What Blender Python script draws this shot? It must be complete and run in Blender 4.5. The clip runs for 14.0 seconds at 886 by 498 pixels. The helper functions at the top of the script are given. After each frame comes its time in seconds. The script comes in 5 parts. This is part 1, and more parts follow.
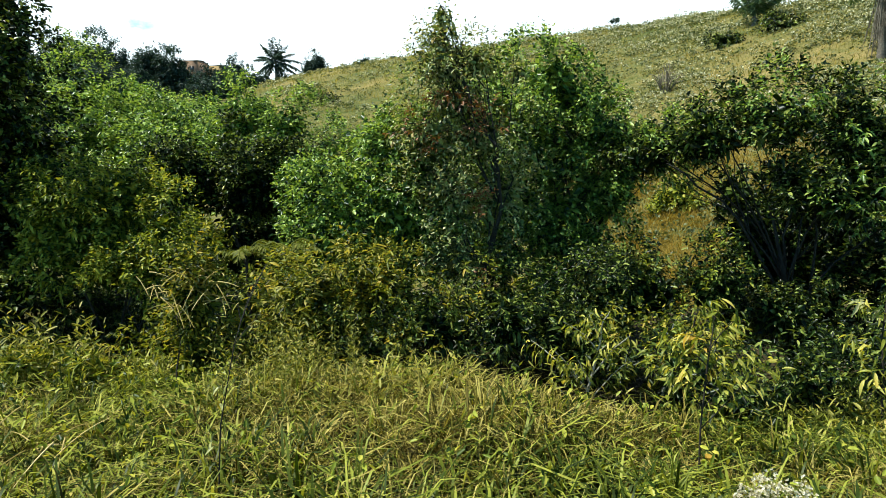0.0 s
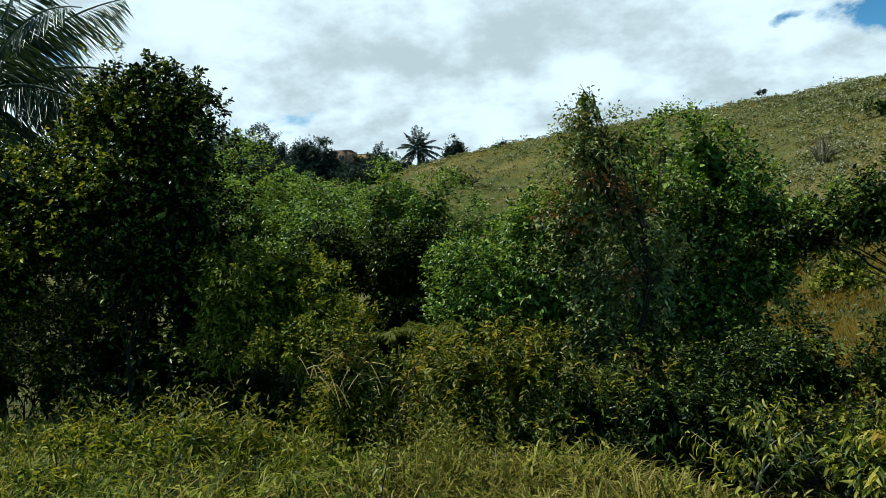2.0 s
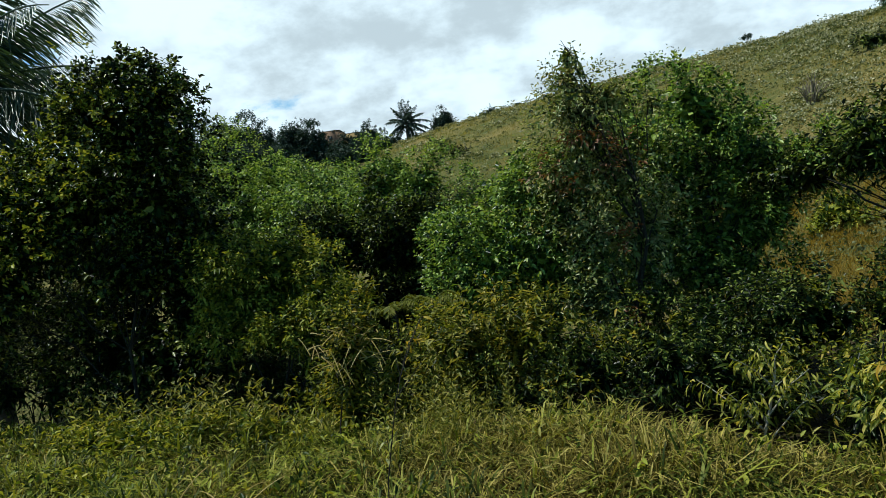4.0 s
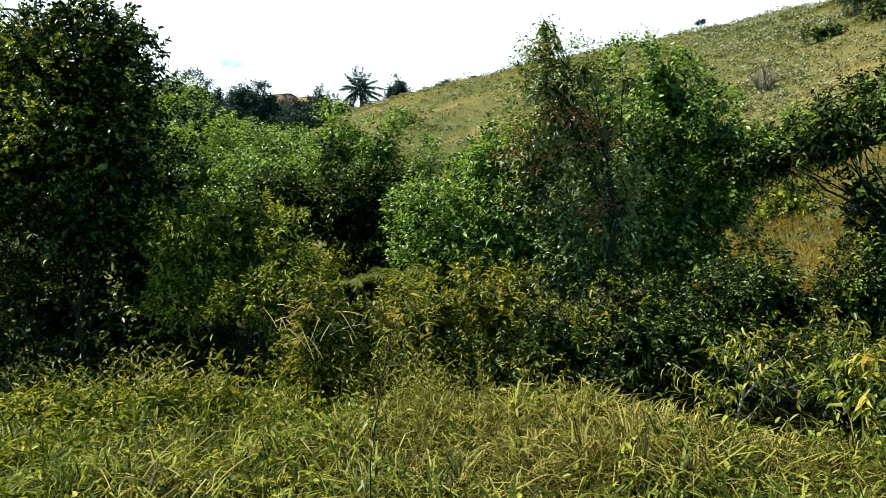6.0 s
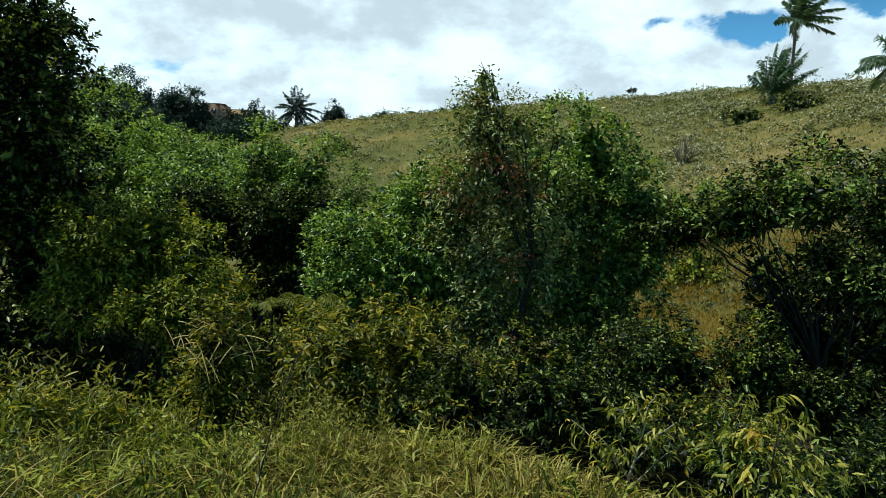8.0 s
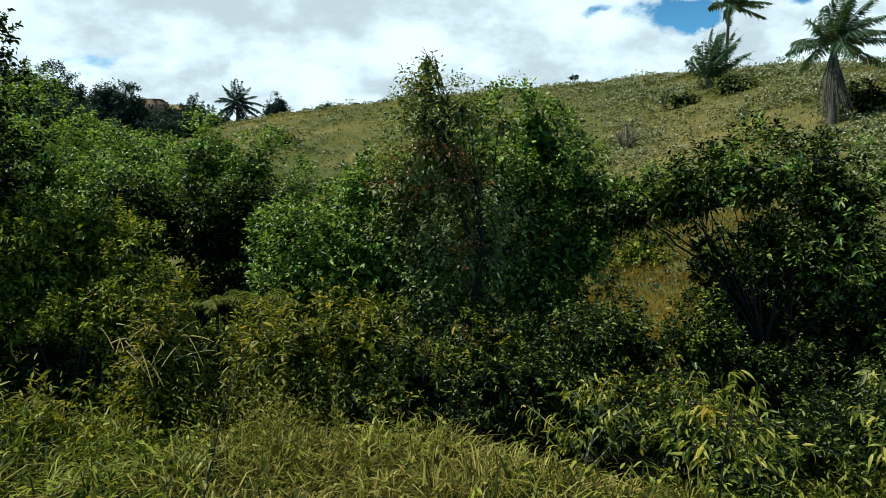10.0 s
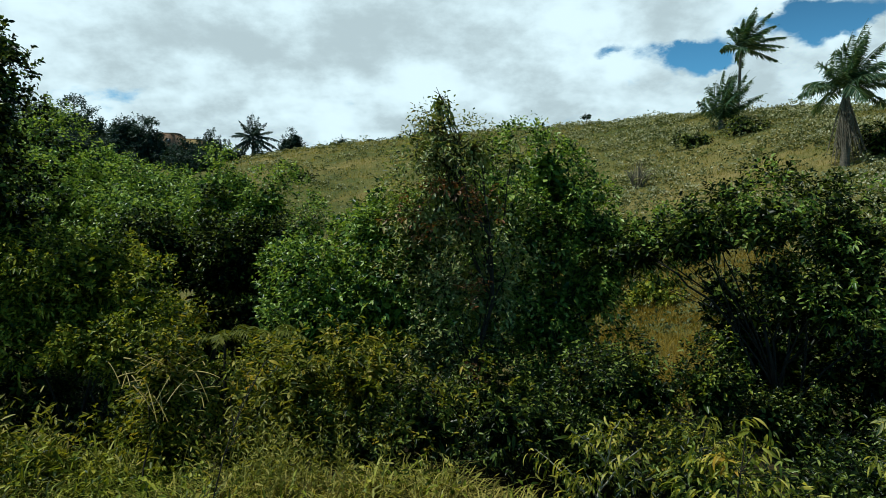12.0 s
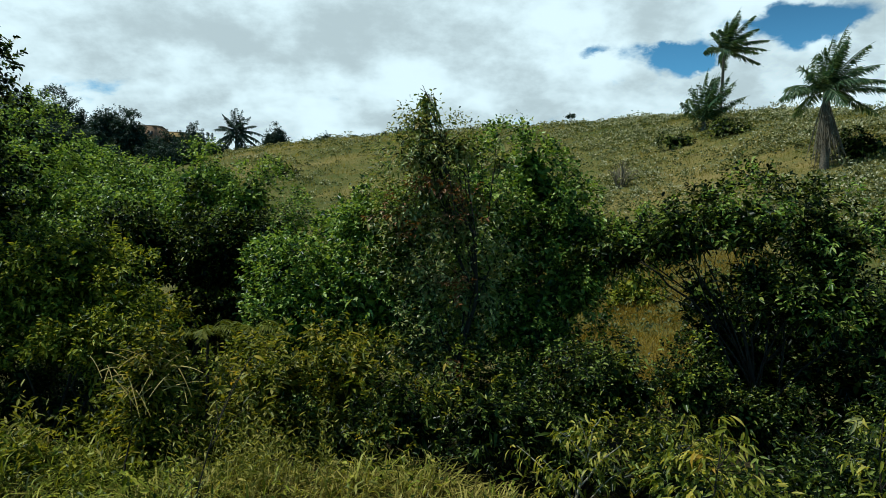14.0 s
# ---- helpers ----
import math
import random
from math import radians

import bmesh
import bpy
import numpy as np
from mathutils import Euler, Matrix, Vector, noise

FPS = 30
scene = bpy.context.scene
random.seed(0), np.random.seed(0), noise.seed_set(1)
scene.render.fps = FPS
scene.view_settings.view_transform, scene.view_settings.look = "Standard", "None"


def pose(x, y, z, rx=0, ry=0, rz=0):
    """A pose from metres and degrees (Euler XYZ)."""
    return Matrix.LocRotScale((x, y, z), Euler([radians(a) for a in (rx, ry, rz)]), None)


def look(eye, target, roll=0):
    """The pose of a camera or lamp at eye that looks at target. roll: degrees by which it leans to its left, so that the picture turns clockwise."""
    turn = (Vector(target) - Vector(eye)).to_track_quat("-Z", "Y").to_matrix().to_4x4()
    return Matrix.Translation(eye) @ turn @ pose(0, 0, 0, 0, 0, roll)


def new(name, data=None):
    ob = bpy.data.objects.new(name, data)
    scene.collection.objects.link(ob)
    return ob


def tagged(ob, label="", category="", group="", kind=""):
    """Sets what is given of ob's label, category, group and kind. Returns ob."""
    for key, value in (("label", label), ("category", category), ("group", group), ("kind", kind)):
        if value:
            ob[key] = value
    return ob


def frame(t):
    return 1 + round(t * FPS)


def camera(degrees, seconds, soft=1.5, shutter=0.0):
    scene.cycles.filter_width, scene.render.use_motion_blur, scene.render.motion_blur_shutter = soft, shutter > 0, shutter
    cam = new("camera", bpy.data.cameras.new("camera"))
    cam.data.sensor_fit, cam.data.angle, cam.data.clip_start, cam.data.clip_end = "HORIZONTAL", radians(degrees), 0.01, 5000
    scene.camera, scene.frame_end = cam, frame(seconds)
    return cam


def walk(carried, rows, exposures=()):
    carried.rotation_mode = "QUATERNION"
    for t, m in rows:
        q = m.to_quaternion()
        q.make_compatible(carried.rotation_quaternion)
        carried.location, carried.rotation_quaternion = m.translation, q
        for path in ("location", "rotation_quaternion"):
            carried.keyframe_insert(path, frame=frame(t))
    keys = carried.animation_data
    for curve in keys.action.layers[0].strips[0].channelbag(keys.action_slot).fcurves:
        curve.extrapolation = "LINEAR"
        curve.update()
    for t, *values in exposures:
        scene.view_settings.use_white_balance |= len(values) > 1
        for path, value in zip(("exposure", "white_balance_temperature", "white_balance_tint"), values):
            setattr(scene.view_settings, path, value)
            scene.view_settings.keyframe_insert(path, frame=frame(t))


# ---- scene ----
cam = camera(64.26, 14.0, soft=0.5)
ROWS = [
    (0.0, 0.001, -0.000, 1.600, -7.00, 1.80, -0.00),
    (0.5, -0.015, -0.028, 1.606, -6.02, 1.35, 0.35),
    (1.0, -0.041, -0.020, 1.614, -3.65, 3.33, 4.91),
    (1.3, -0.056, -0.029, 1.625, -2.13, 2.90, 9.16),
    (1.5, -0.064, -0.041, 1.621, -1.98, 1.88, 10.86),
    (2.0, -0.080, -0.058, 1.641, -0.16, 2.68, 11.09),
    (2.2, -0.073, -0.056, 1.643, 0.33, 2.67, 11.25),
    (4.3, -0.049, 0.015, 1.595, -3.99, 9.06, 9.35),
    (4.5, -0.053, 0.023, 1.587, -5.61, 9.85, 4.83),
    (5.0, -0.121, 0.088, 1.594, -7.70, 5.85, 0.60),
    (5.3, -0.205, 0.107, 1.626, -6.99, 6.12, 1.85),
    (5.5, -0.265, 0.120, 1.649, -6.42, 6.41, 3.28),
    (6.0, -0.292, 0.122, 1.646, -5.18, 4.99, 6.71),
    (6.5, -0.290, 0.178, 1.638, -6.07, 2.30, 6.32),
    (7.0, -0.296, 0.176, 1.665, -3.71, 0.16, 5.15),
    (7.5, -0.305, 0.190, 1.665, -2.79, -0.70, 5.28),
    (8.0, -0.267, 0.166, 1.671, -2.59, -1.80, 0.76),
    (8.2, -0.263, 0.180, 1.664, -3.17, -1.13, -1.18),
    (10.3, -0.263, 0.258, 1.652, -3.27, -0.02, -3.46),
    (10.5, -0.266, 0.256, 1.656, -2.84, -0.15, -3.35),
    (11.0, -0.276, 0.259, 1.667, -1.07, 0.04, -0.76),
    (11.5, -0.271, 0.252, 1.666, -0.37, -0.56, -0.23),
    (12.0, -0.247, 0.272, 1.671, -0.35, -0.82, -2.48),
    (12.5, -0.240, 0.231, 1.668, -1.07, -0.38, -5.56),
    (13.0, -0.245, 0.272, 1.658, -1.61, -1.76, -5.12),
    (13.5, -0.252, 0.246, 1.672, -1.24, -1.39, -5.13),
    (13.7, -0.254, 0.242, 1.672, -1.09, -1.33, -4.34),
    (14.0, -0.259, 0.238, 1.676, -0.56, -1.51, -3.82),
]
walk(cam, [(t, pose(x, y, z, 90 + pitch, roll, yaw)) for t, x, y, z, pitch, roll, yaw in ROWS],
     exposures=[(0.0, 0.77, 6250, 0), (0.5, 0.60, 6250, 0), (1.0, 0.23, 6150, -1), (1.5, -0.05, 6000, -3), (2.0, -0.27, 5950, -3), (2.2, -0.34, 5950, -3), (4.5, -0.08, 6050, 2), (5.0, 0.45, 6250, 4),
                (5.5, 0.55, 6250, 4), (6.0, 0.65, 6250, 3), (6.5, 0.60, 6250, 3), (7.0, 0.38, 6050, 0), (7.5, -0.09, 6000, -2), (8.0, -0.09, 5950, -2), (10.5, -0.19, 6000, -3), (11.0, -0.37, 6000, -5), (14.0, -0.38, 6000, -5)])

# ---- sky and sun ----
SUN_EL, SUN_AZ = 62.0, -92.0          # degrees; azimuth from +y towards +x


def build_world():
    w = bpy.data.worlds.new("sky")
    scene.world = w
    w.use_nodes = True
    nt = w.node_tree
    nt.nodes.clear()
    N, L = nt.nodes.new, nt.links.new
    sky = N("ShaderNodeTexSky")
    sky.sky_type = "NISHITA"
    sky.sun_disc = False
    sky.dust_density, sky.ozone_density = 0.2, 4.0
    sky.sun_elevation, sky.sun_rotation = radians(SUN_EL), radians(SUN_AZ)
    skyc = N("ShaderNodeVectorMath")
    skyc.operation = "SCALE"
    L(sky.outputs[0], skyc.inputs[0])
    co = N("ShaderNodeTexCoord")
    sep = N("ShaderNodeSeparateXYZ")
    L(co.outputs["Generated"], sep.inputs[0])

    def m(op, a, b=None, c=None):
        n = N("ShaderNodeMath")
        n.operation = op
        for i, v in enumerate((a, b, c)):
            if v is None:
                continue
            if isinstance(v, (int, float)):
                n.inputs[i].default_value = v
            else:
                L(v, n.inputs[i])
        return n.outputs[0]

    zz = m("ADD", m("MAXIMUM", sep.outputs[2], 0.0), 0.45)
    comb = N("ShaderNodeCombineXYZ")
    flat_x, flat_y = m("DIVIDE", sep.outputs[0], zz), m("DIVIDE", sep.outputs[1], zz)
    L(flat_x, comb.inputs[0])
    L(flat_y, comb.inputs[1])

    def tex(scale, detail, rough, off):
        mp = N("ShaderNodeMapping")
        mp.inputs["Location"].default_value = off
        L(comb.outputs[0], mp.inputs[0])
        n = N("ShaderNodeTexNoise")
        n.inputs["Scale"].default_value, n.inputs["Detail"].default_value, n.inputs["Roughness"].default_value = scale, detail, rough
        L(mp.outputs[0], n.inputs["Vector"])
        return n.outputs[0]

    def ramp(v, a, b, lo=0.0, hi=1.0):
        n = N("ShaderNodeMapRange")
        n.interpolation_type = "SMOOTHSTEP"
        for i, q in enumerate((a, b, lo, hi)):
            n.inputs[i + 1].default_value = q
        L(v, n.inputs[0])
        return n.outputs[0]

    L(ramp(sep.outputs[2], 0.20, 0.42, 0.09, 0.035), skyc.inputs["Scale"])
    body = tex(2.7, 10.0, 0.58, CLOUD_OFF)
    clear = ramp(sep.outputs[2], 0.36, 0.55, 0.0, 0.60)
    open_sky = m("ADD", clear, ramp(m("MULTIPLY", sep.outputs[1], -1.0), -0.45, 0.1, 0.0, 0.30))
    wob = tex(9.0, 5.0, 0.6, (1.3, 4.2, 0.0))
    az = m("ADD", m("MULTIPLY", m("ARCTAN2", sep.outputs[0], sep.outputs[1]), 57.3), m("MULTIPLY", m("SUBTRACT", wob, 0.5), 7.0))
    el = m("ADD", m("MULTIPLY", m("ARCSINE", sep.outputs[2]), 57.3), m("MULTIPLY", m("SUBTRACT", wob, 0.5), -4.0))
    for px, py, sx, sy, k in OPENINGS:
        dx, dy = m("DIVIDE", m("SUBTRACT", az, px), sx), m("DIVIDE", m("SUBTRACT", el, py), sy)
        q = m("MULTIPLY", m("POWER", 2.718, m("MULTIPLY", m("ADD", m("MULTIPLY", dx, dx), m("MULTIPLY", dy, dy)), -1.0)), k)
        open_sky = m("ADD", open_sky, q)
    cover = ramp(m("SUBTRACT", m("ADD", body, 0.10), open_sky), 0.40, 0.51)
    shade = tex(4.6, 9.0, 0.58, (3.1, 7.7, 0.0))
    grey = ramp(shade, 0.36, 0.62, 0.62, 1.0)
    col = N("ShaderNodeCombineXYZ")
    for i, k in enumerate((0.84, 0.925, 1.0)):
        L(m("MULTIPLY", grey, k * CLOUD), col.inputs[i])
    mix = N("ShaderNodeMix")
    mix.data_type = "RGBA"
    L(cover, mix.inputs["Factor"])
    deep = N("ShaderNodeVectorMath")
    deep.operation = "MULTIPLY"
    deep.inputs[1].default_value = (0.9, 1.5, 1.65)
    L(skyc.outputs[0], deep.inputs[0])
    L(deep.outputs[0], mix.inputs[6])
    L(col.outputs[0], mix.inputs[7])
    bg = N("ShaderNodeBackground")
    L(mix.outputs[2], bg.inputs[0])
    out = N("ShaderNodeOutputWorld")
    L(bg.outputs[0], out.inputs[0])


CLOUD, CLOUD_OFF = 1.34, (2.4, 0.3, 0.0)
OPENINGS = [(30.5, 16.0, 4.6, 1.7, 0.36), (22.3, 14.2, 2.0, 1.1, 0.30), (15.0, 14.9, 3.5, 0.7, 0.16), (40.0, 20.0, 6.0, 3.0, 0.25), (-40.0, 15.0, 8.0, 3.0, 0.04)]   # blue gaps between the clouds
build_world()
sun_data = bpy.data.lights.new("sun", "SUN")
sun_data.energy, sun_data.angle, sun_data.color = 5.0, radians(0.6), (1.0, 0.94, 0.84)
sun = new("sun", sun_data)
a_, e_ = radians(SUN_AZ), radians(SUN_EL)
sun.matrix_world = look((60 * math.sin(a_) * math.cos(e_), 60 * math.cos(a_) * math.cos(e_), 60 * math.sin(e_)), (0, 0, 0))


# ---- materials ----
def material(name):
    mat = bpy.data.materials.new(name)
    mat.use_nodes = True
    nt = mat.node_tree
    nt.nodes.clear()
    out = nt.nodes.new("ShaderNodeOutputMaterial")
    return mat, nt, out


def colour_ramp(nt, cols):
    r = nt.nodes.new("ShaderNodeValToRGB")
    while len(r.color_ramp.elements) < len(cols):
        r.color_ramp.elements.new(0.5)
    for i, (e, c) in enumerate(zip(r.color_ramp.elements, cols)):
        e.position = i / max(1, len(cols) - 1) if len(c) == 3 else c[3]
        e.color = (*c[:3], 1)
    return r


def noise_tex(nt, vec, scale, detail=4.0, rough=0.55):
    n = nt.nodes.new("ShaderNodeTexNoise")
    n.inputs["Scale"].default_value, n.inputs["Detail"].default_value, n.inputs["Roughness"].default_value = scale, detail, rough
    nt.links.new(vec, n.inputs["Vector"])
    return n.outputs[0]


def leaf_material(name, cols, rough=0.42, trans=0.28, spread=0.35, spec=0.5, glow=1.5):
    """Leaf or blade: a ramp colour drawn at random for each leaf, broken up by patches over the plant and fine
    blotches. Wide ramps also carry painted shade and sun sparkle.
    """
    mat, nt, out = material(name)
    L = nt.links.new
    geo = nt.nodes.new("ShaderNodeNewGeometry")
    co = nt.nodes.new("ShaderNodeTexCoord")
    patch = noise_tex(nt, co.outputs["Object"], 2.2, 4.0)
    fine = noise_tex(nt, co.outputs["Object"], 45.0, 2.0)
    mx = nt.nodes.new("ShaderNodeMath")
    mx.operation = "MULTIPLY_ADD"
    mx.inputs[1].default_value, mx.inputs[2].default_value = 1 - spread, 0.0
    L(geo.outputs["Random Per Island"], mx.inputs[0])
    ad = nt.nodes.new("ShaderNodeMath")
    ad.operation = "MULTIPLY_ADD"
    ad.inputs[1].default_value = spread * 1.1
    L(patch, ad.inputs[0])
    L(mx.outputs[0], ad.inputs[2])
    r = colour_ramp(nt, cols)
    L(ad.outputs[0], r.inputs[0])
    hsv = nt.nodes.new("ShaderNodeHueSaturation")
    v = nt.nodes.new("ShaderNodeMapRange")
    v.inputs[1].default_value, v.inputs[2].default_value, v.inputs[3].default_value, v.inputs[4].default_value = 0.3, 0.7, 0.8, 1.15
    L(fine, v.inputs[0])
    L(v.outputs[0], hsv.inputs["Value"])
    L(r.outputs[0], hsv.inputs["Color"])
    p = nt.nodes.new("ShaderNodeBsdfPrincipled")
    p.inputs["Roughness"].default_value = rough
    p.inputs["Specular IOR Level"].default_value = spec
    L(hsv.outputs[0], p.inputs["Base Color"])
    tr = nt.nodes.new("ShaderNodeBsdfTranslucent")
    warm = nt.nodes.new("ShaderNodeMix")
    warm.data_type, warm.blend_type = "RGBA", "MULTIPLY"
    warm.inputs["Factor"].default_value = 1.0
    L(hsv.outputs[0], warm.inputs[6])
    warm.inputs[7].default_value = (1.1 * glow, glow, 0.35 * glow, 1)
    warm.clamp_result = False
    L(warm.outputs[2], tr.inputs[0])
    ms = nt.nodes.new("ShaderNodeMixShader")
    ms.inputs[0].default_value = trans
    L(p.outputs[0], ms.inputs[1])
    L(tr.outputs[0], ms.inputs[2])
    L(ms.outputs[0], out.inputs[0])
    return mat


def rough_material(name, cols, scale=6.0, rough=0.85, bump=0.4, stretch=(1, 1, 1), fine=8.0):
    """Bark, earth, plaster: two scales of colour and a fine relief."""
    mat, nt, out = material(name)
    L = nt.links.new
    co = nt.nodes.new("ShaderNodeTexCoord")
    mp = nt.nodes.new("ShaderNodeMapping")
    mp.inputs["Scale"].default_value = stretch
    L(co.outputs["Object"], mp.inputs[0])
    big = noise_tex(nt, mp.outputs[0], scale, 5.0)
    small = noise_tex(nt, mp.outputs[0], scale * fine, 4.0, 0.65)
    mixv = nt.nodes.new("ShaderNodeMath")
    mixv.operation = "MULTIPLY_ADD"
    mixv.inputs[1].default_value = 0.45
    L(small, mixv.inputs[0])
    half = nt.nodes.new("ShaderNodeMath")
    half.operation = "MULTIPLY"
    half.inputs[1].default_value = 0.6
    L(big, half.inputs[0])
    L(half.outputs[0], mixv.inputs[2])
    st = nt.nodes.new("ShaderNodeMapRange")
    st.inputs[1].default_value, st.inputs[2].default_value = 0.33, 0.72
    L(mixv.outputs[0], st.inputs[0])
    r = colour_ramp(nt, cols)
    L(st.outputs[0], r.inputs[0])
    p = nt.nodes.new("ShaderNodeBsdfPrincipled")
    p.inputs["Roughness"].default_value = rough
    L(r.outputs[0], p.inputs["Base Color"])
    b = nt.nodes.new("ShaderNodeBump")
    b.inputs["Strength"].default_value = bump
    b.inputs["Distance"].default_value = 0.02
    L(small, b.inputs["Height"])
    L(b.outputs[0], p.inputs["Normal"])
    L(p.outputs[0], out.inputs[0])
    return mat


M = {}
# wide ramps: shaded near-black leaves and sunlit bright ones, put into the colour
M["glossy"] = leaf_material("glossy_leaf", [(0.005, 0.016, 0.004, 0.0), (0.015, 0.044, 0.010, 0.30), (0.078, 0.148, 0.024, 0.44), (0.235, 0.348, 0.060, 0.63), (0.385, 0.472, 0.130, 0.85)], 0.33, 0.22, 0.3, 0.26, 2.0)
# mostly near-black: the thicket's shade is painted into these leaves
M["dark"] = leaf_material("shaded_leaf", [(0.003, 0.007, 0.001, 0.0), (0.007, 0.016, 0.003, 0.50), (0.044, 0.078, 0.014, 0.63), (0.195, 0.245, 0.048, 0.79), (0.370, 0.385, 0.110, 0.93)], 0.34, 0.16, 0.3, 0.2, 1.9)
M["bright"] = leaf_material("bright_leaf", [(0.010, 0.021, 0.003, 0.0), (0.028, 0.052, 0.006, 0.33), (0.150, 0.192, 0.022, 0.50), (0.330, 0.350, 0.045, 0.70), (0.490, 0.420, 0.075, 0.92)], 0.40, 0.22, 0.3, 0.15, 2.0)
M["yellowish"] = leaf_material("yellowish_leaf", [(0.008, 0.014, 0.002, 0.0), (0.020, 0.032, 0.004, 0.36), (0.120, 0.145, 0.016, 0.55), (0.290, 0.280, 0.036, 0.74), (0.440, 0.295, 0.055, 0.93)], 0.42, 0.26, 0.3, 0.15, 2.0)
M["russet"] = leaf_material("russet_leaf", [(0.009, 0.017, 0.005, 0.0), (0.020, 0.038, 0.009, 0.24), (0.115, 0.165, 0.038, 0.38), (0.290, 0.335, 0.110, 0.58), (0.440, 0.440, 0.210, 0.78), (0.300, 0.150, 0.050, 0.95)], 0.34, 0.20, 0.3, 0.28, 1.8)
M["rust"] = leaf_material("rust_leaf", [(0.07, 0.035, 0.012), (0.20, 0.080, 0.026), (0.32, 0.13, 0.045)], 0.5, 0.2)
# bluish tone paints the haze of distance into the ridge foliage
M["far"] = leaf_material("hazy_far_leaf", [(0.012, 0.030, 0.026), (0.024, 0.052, 0.042), (0.050, 0.090, 0.066)], 0.6, 0.15, 0.3, 0.3)
M["palm"] = leaf_material("palm_leaflet", [(0.022, 0.056, 0.036), (0.050, 0.105, 0.058), (0.105, 0.170, 0.085), (0.210, 0.230, 0.120)], 0.36, 0.25, 0.35, 0.45, 1.6)
M["deadfrond"] = leaf_material("dead_frond", [(0.07, 0.06, 0.045), (0.16, 0.135, 0.10), (0.27, 0.235, 0.175)], 0.8, 0.1)
# grass and straw: dark gaps and sunlit blades painted through the ramp
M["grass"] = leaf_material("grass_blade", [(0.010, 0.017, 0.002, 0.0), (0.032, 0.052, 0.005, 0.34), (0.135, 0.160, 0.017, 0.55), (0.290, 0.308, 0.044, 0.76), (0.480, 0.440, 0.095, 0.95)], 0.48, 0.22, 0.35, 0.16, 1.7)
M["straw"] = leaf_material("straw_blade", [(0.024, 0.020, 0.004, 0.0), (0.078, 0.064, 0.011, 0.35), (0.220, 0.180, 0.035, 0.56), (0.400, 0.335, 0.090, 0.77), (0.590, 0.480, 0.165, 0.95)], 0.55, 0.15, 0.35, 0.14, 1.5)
M["stalk"] = leaf_material("dry_stalk", [(0.24, 0.16, 0.040), (0.44, 0.32, 0.085), (0.66, 0.50, 0.17)], 0.5, 0.05)
M["hillgrass"] = leaf_material("hill_grass", [(0.085, 0.108, 0.032), (0.180, 0.184, 0.065), (0.290, 0.245, 0.095), (0.430, 0.350, 0.165)], 0.8, 0.45, 0.5, 0.1)
M["greyleaf"] = leaf_material("grey_weed_leaf", [(0.10, 0.12, 0.045), (0.26, 0.27, 0.13), (0.50, 0.48, 0.32), (0.70, 0.66, 0.52)], 0.6, 0.2)
M["weedbody"] = leaf_material("weed_body_leaf", [(0.045, 0.060, 0.016), (0.100, 0.122, 0.036), (0.190, 0.200, 0.070)], 0.6, 0.15)
M["petal"] = leaf_material("white_petal", [(0.36, 0.31, 0.22), (0.60, 0.56, 0.45), (0.80, 0.77, 0.68)], 0.7, 0.25)
M["fern"] = leaf_material("fern_leaf", [(0.05, 0.07, 0.012), (0.13, 0.15, 0.025), (0.24, 0.23, 0.045)], 0.55, 0.3, 0.35, 0.12)
M["palmlight"] = leaf_material("light_palm_leaflet", [(0.022, 0.050, 0.040), (0.046, 0.090, 0.062), (0.110, 0.160, 0.100)], 0.35, 0.25, 0.35, 0.5, 1.4)
M["meadow"] = leaf_material("meadow_grass", [(0.092, 0.076, 0.015), (0.21, 0.160, 0.034), (0.33, 0.235, 0.056), (0.24, 0.22, 0.05)], 0.8, 0.3, 0.5, 0.1)
M["weedleaf"] = leaf_material("weed_leaf", [(0.030, 0.036, 0.005, 0.0), (0.100, 0.115, 0.014, 0.3), (0.240, 0.240, 0.045, 0.53), (0.400, 0.360, 0.095, 0.76), (0.530, 0.430, 0.140, 0.95)], 0.42, 0.3, 0.35, 0.16, 1.6)
M["bark"] = rough_material("bark", [(0.008, 0.006, 0.004), (0.024, 0.019, 0.013), (0.055, 0.045, 0.032)], 9.0, 0.9, 0.6, (1, 1, 0.3))
M["palebark"] = rough_material("pale_bark", [(0.20, 0.17, 0.12), (0.42, 0.38, 0.30), (0.55, 0.50, 0.42)], 14.0, 0.8, 0.4, (1, 1, 0.3))
M["palmbark"] = rough_material("palm_bark", [(0.05, 0.042, 0.032), (0.13, 0.11, 0.085), (0.22, 0.19, 0.15)], 3.0, 0.9, 0.7, (1, 1, 4))
M["brick"] = rough_material("brick_wall", [(0.20, 0.12, 0.08), (0.28, 0.17, 0.11), (0.34, 0.22, 0.15)], 1.2, 0.9, 0.3)
M["ochre"] = rough_material("ochre_plaster", [(0.40, 0.26, 0.10), (0.52, 0.36, 0.16), (0.58, 0.42, 0.22)], 0.8, 0.9, 0.2)
M["rooftile"] = rough_material("roof_tile", [(0.16, 0.12, 0.095), (0.22, 0.165, 0.13), (0.28, 0.21, 0.17)], 1.5, 0.85, 0.5)
M["pane"] = rough_material("window_dark", [(0.02, 0.022, 0.025), (0.035, 0.038, 0.04)], 2.0, 0.25, 0.0)


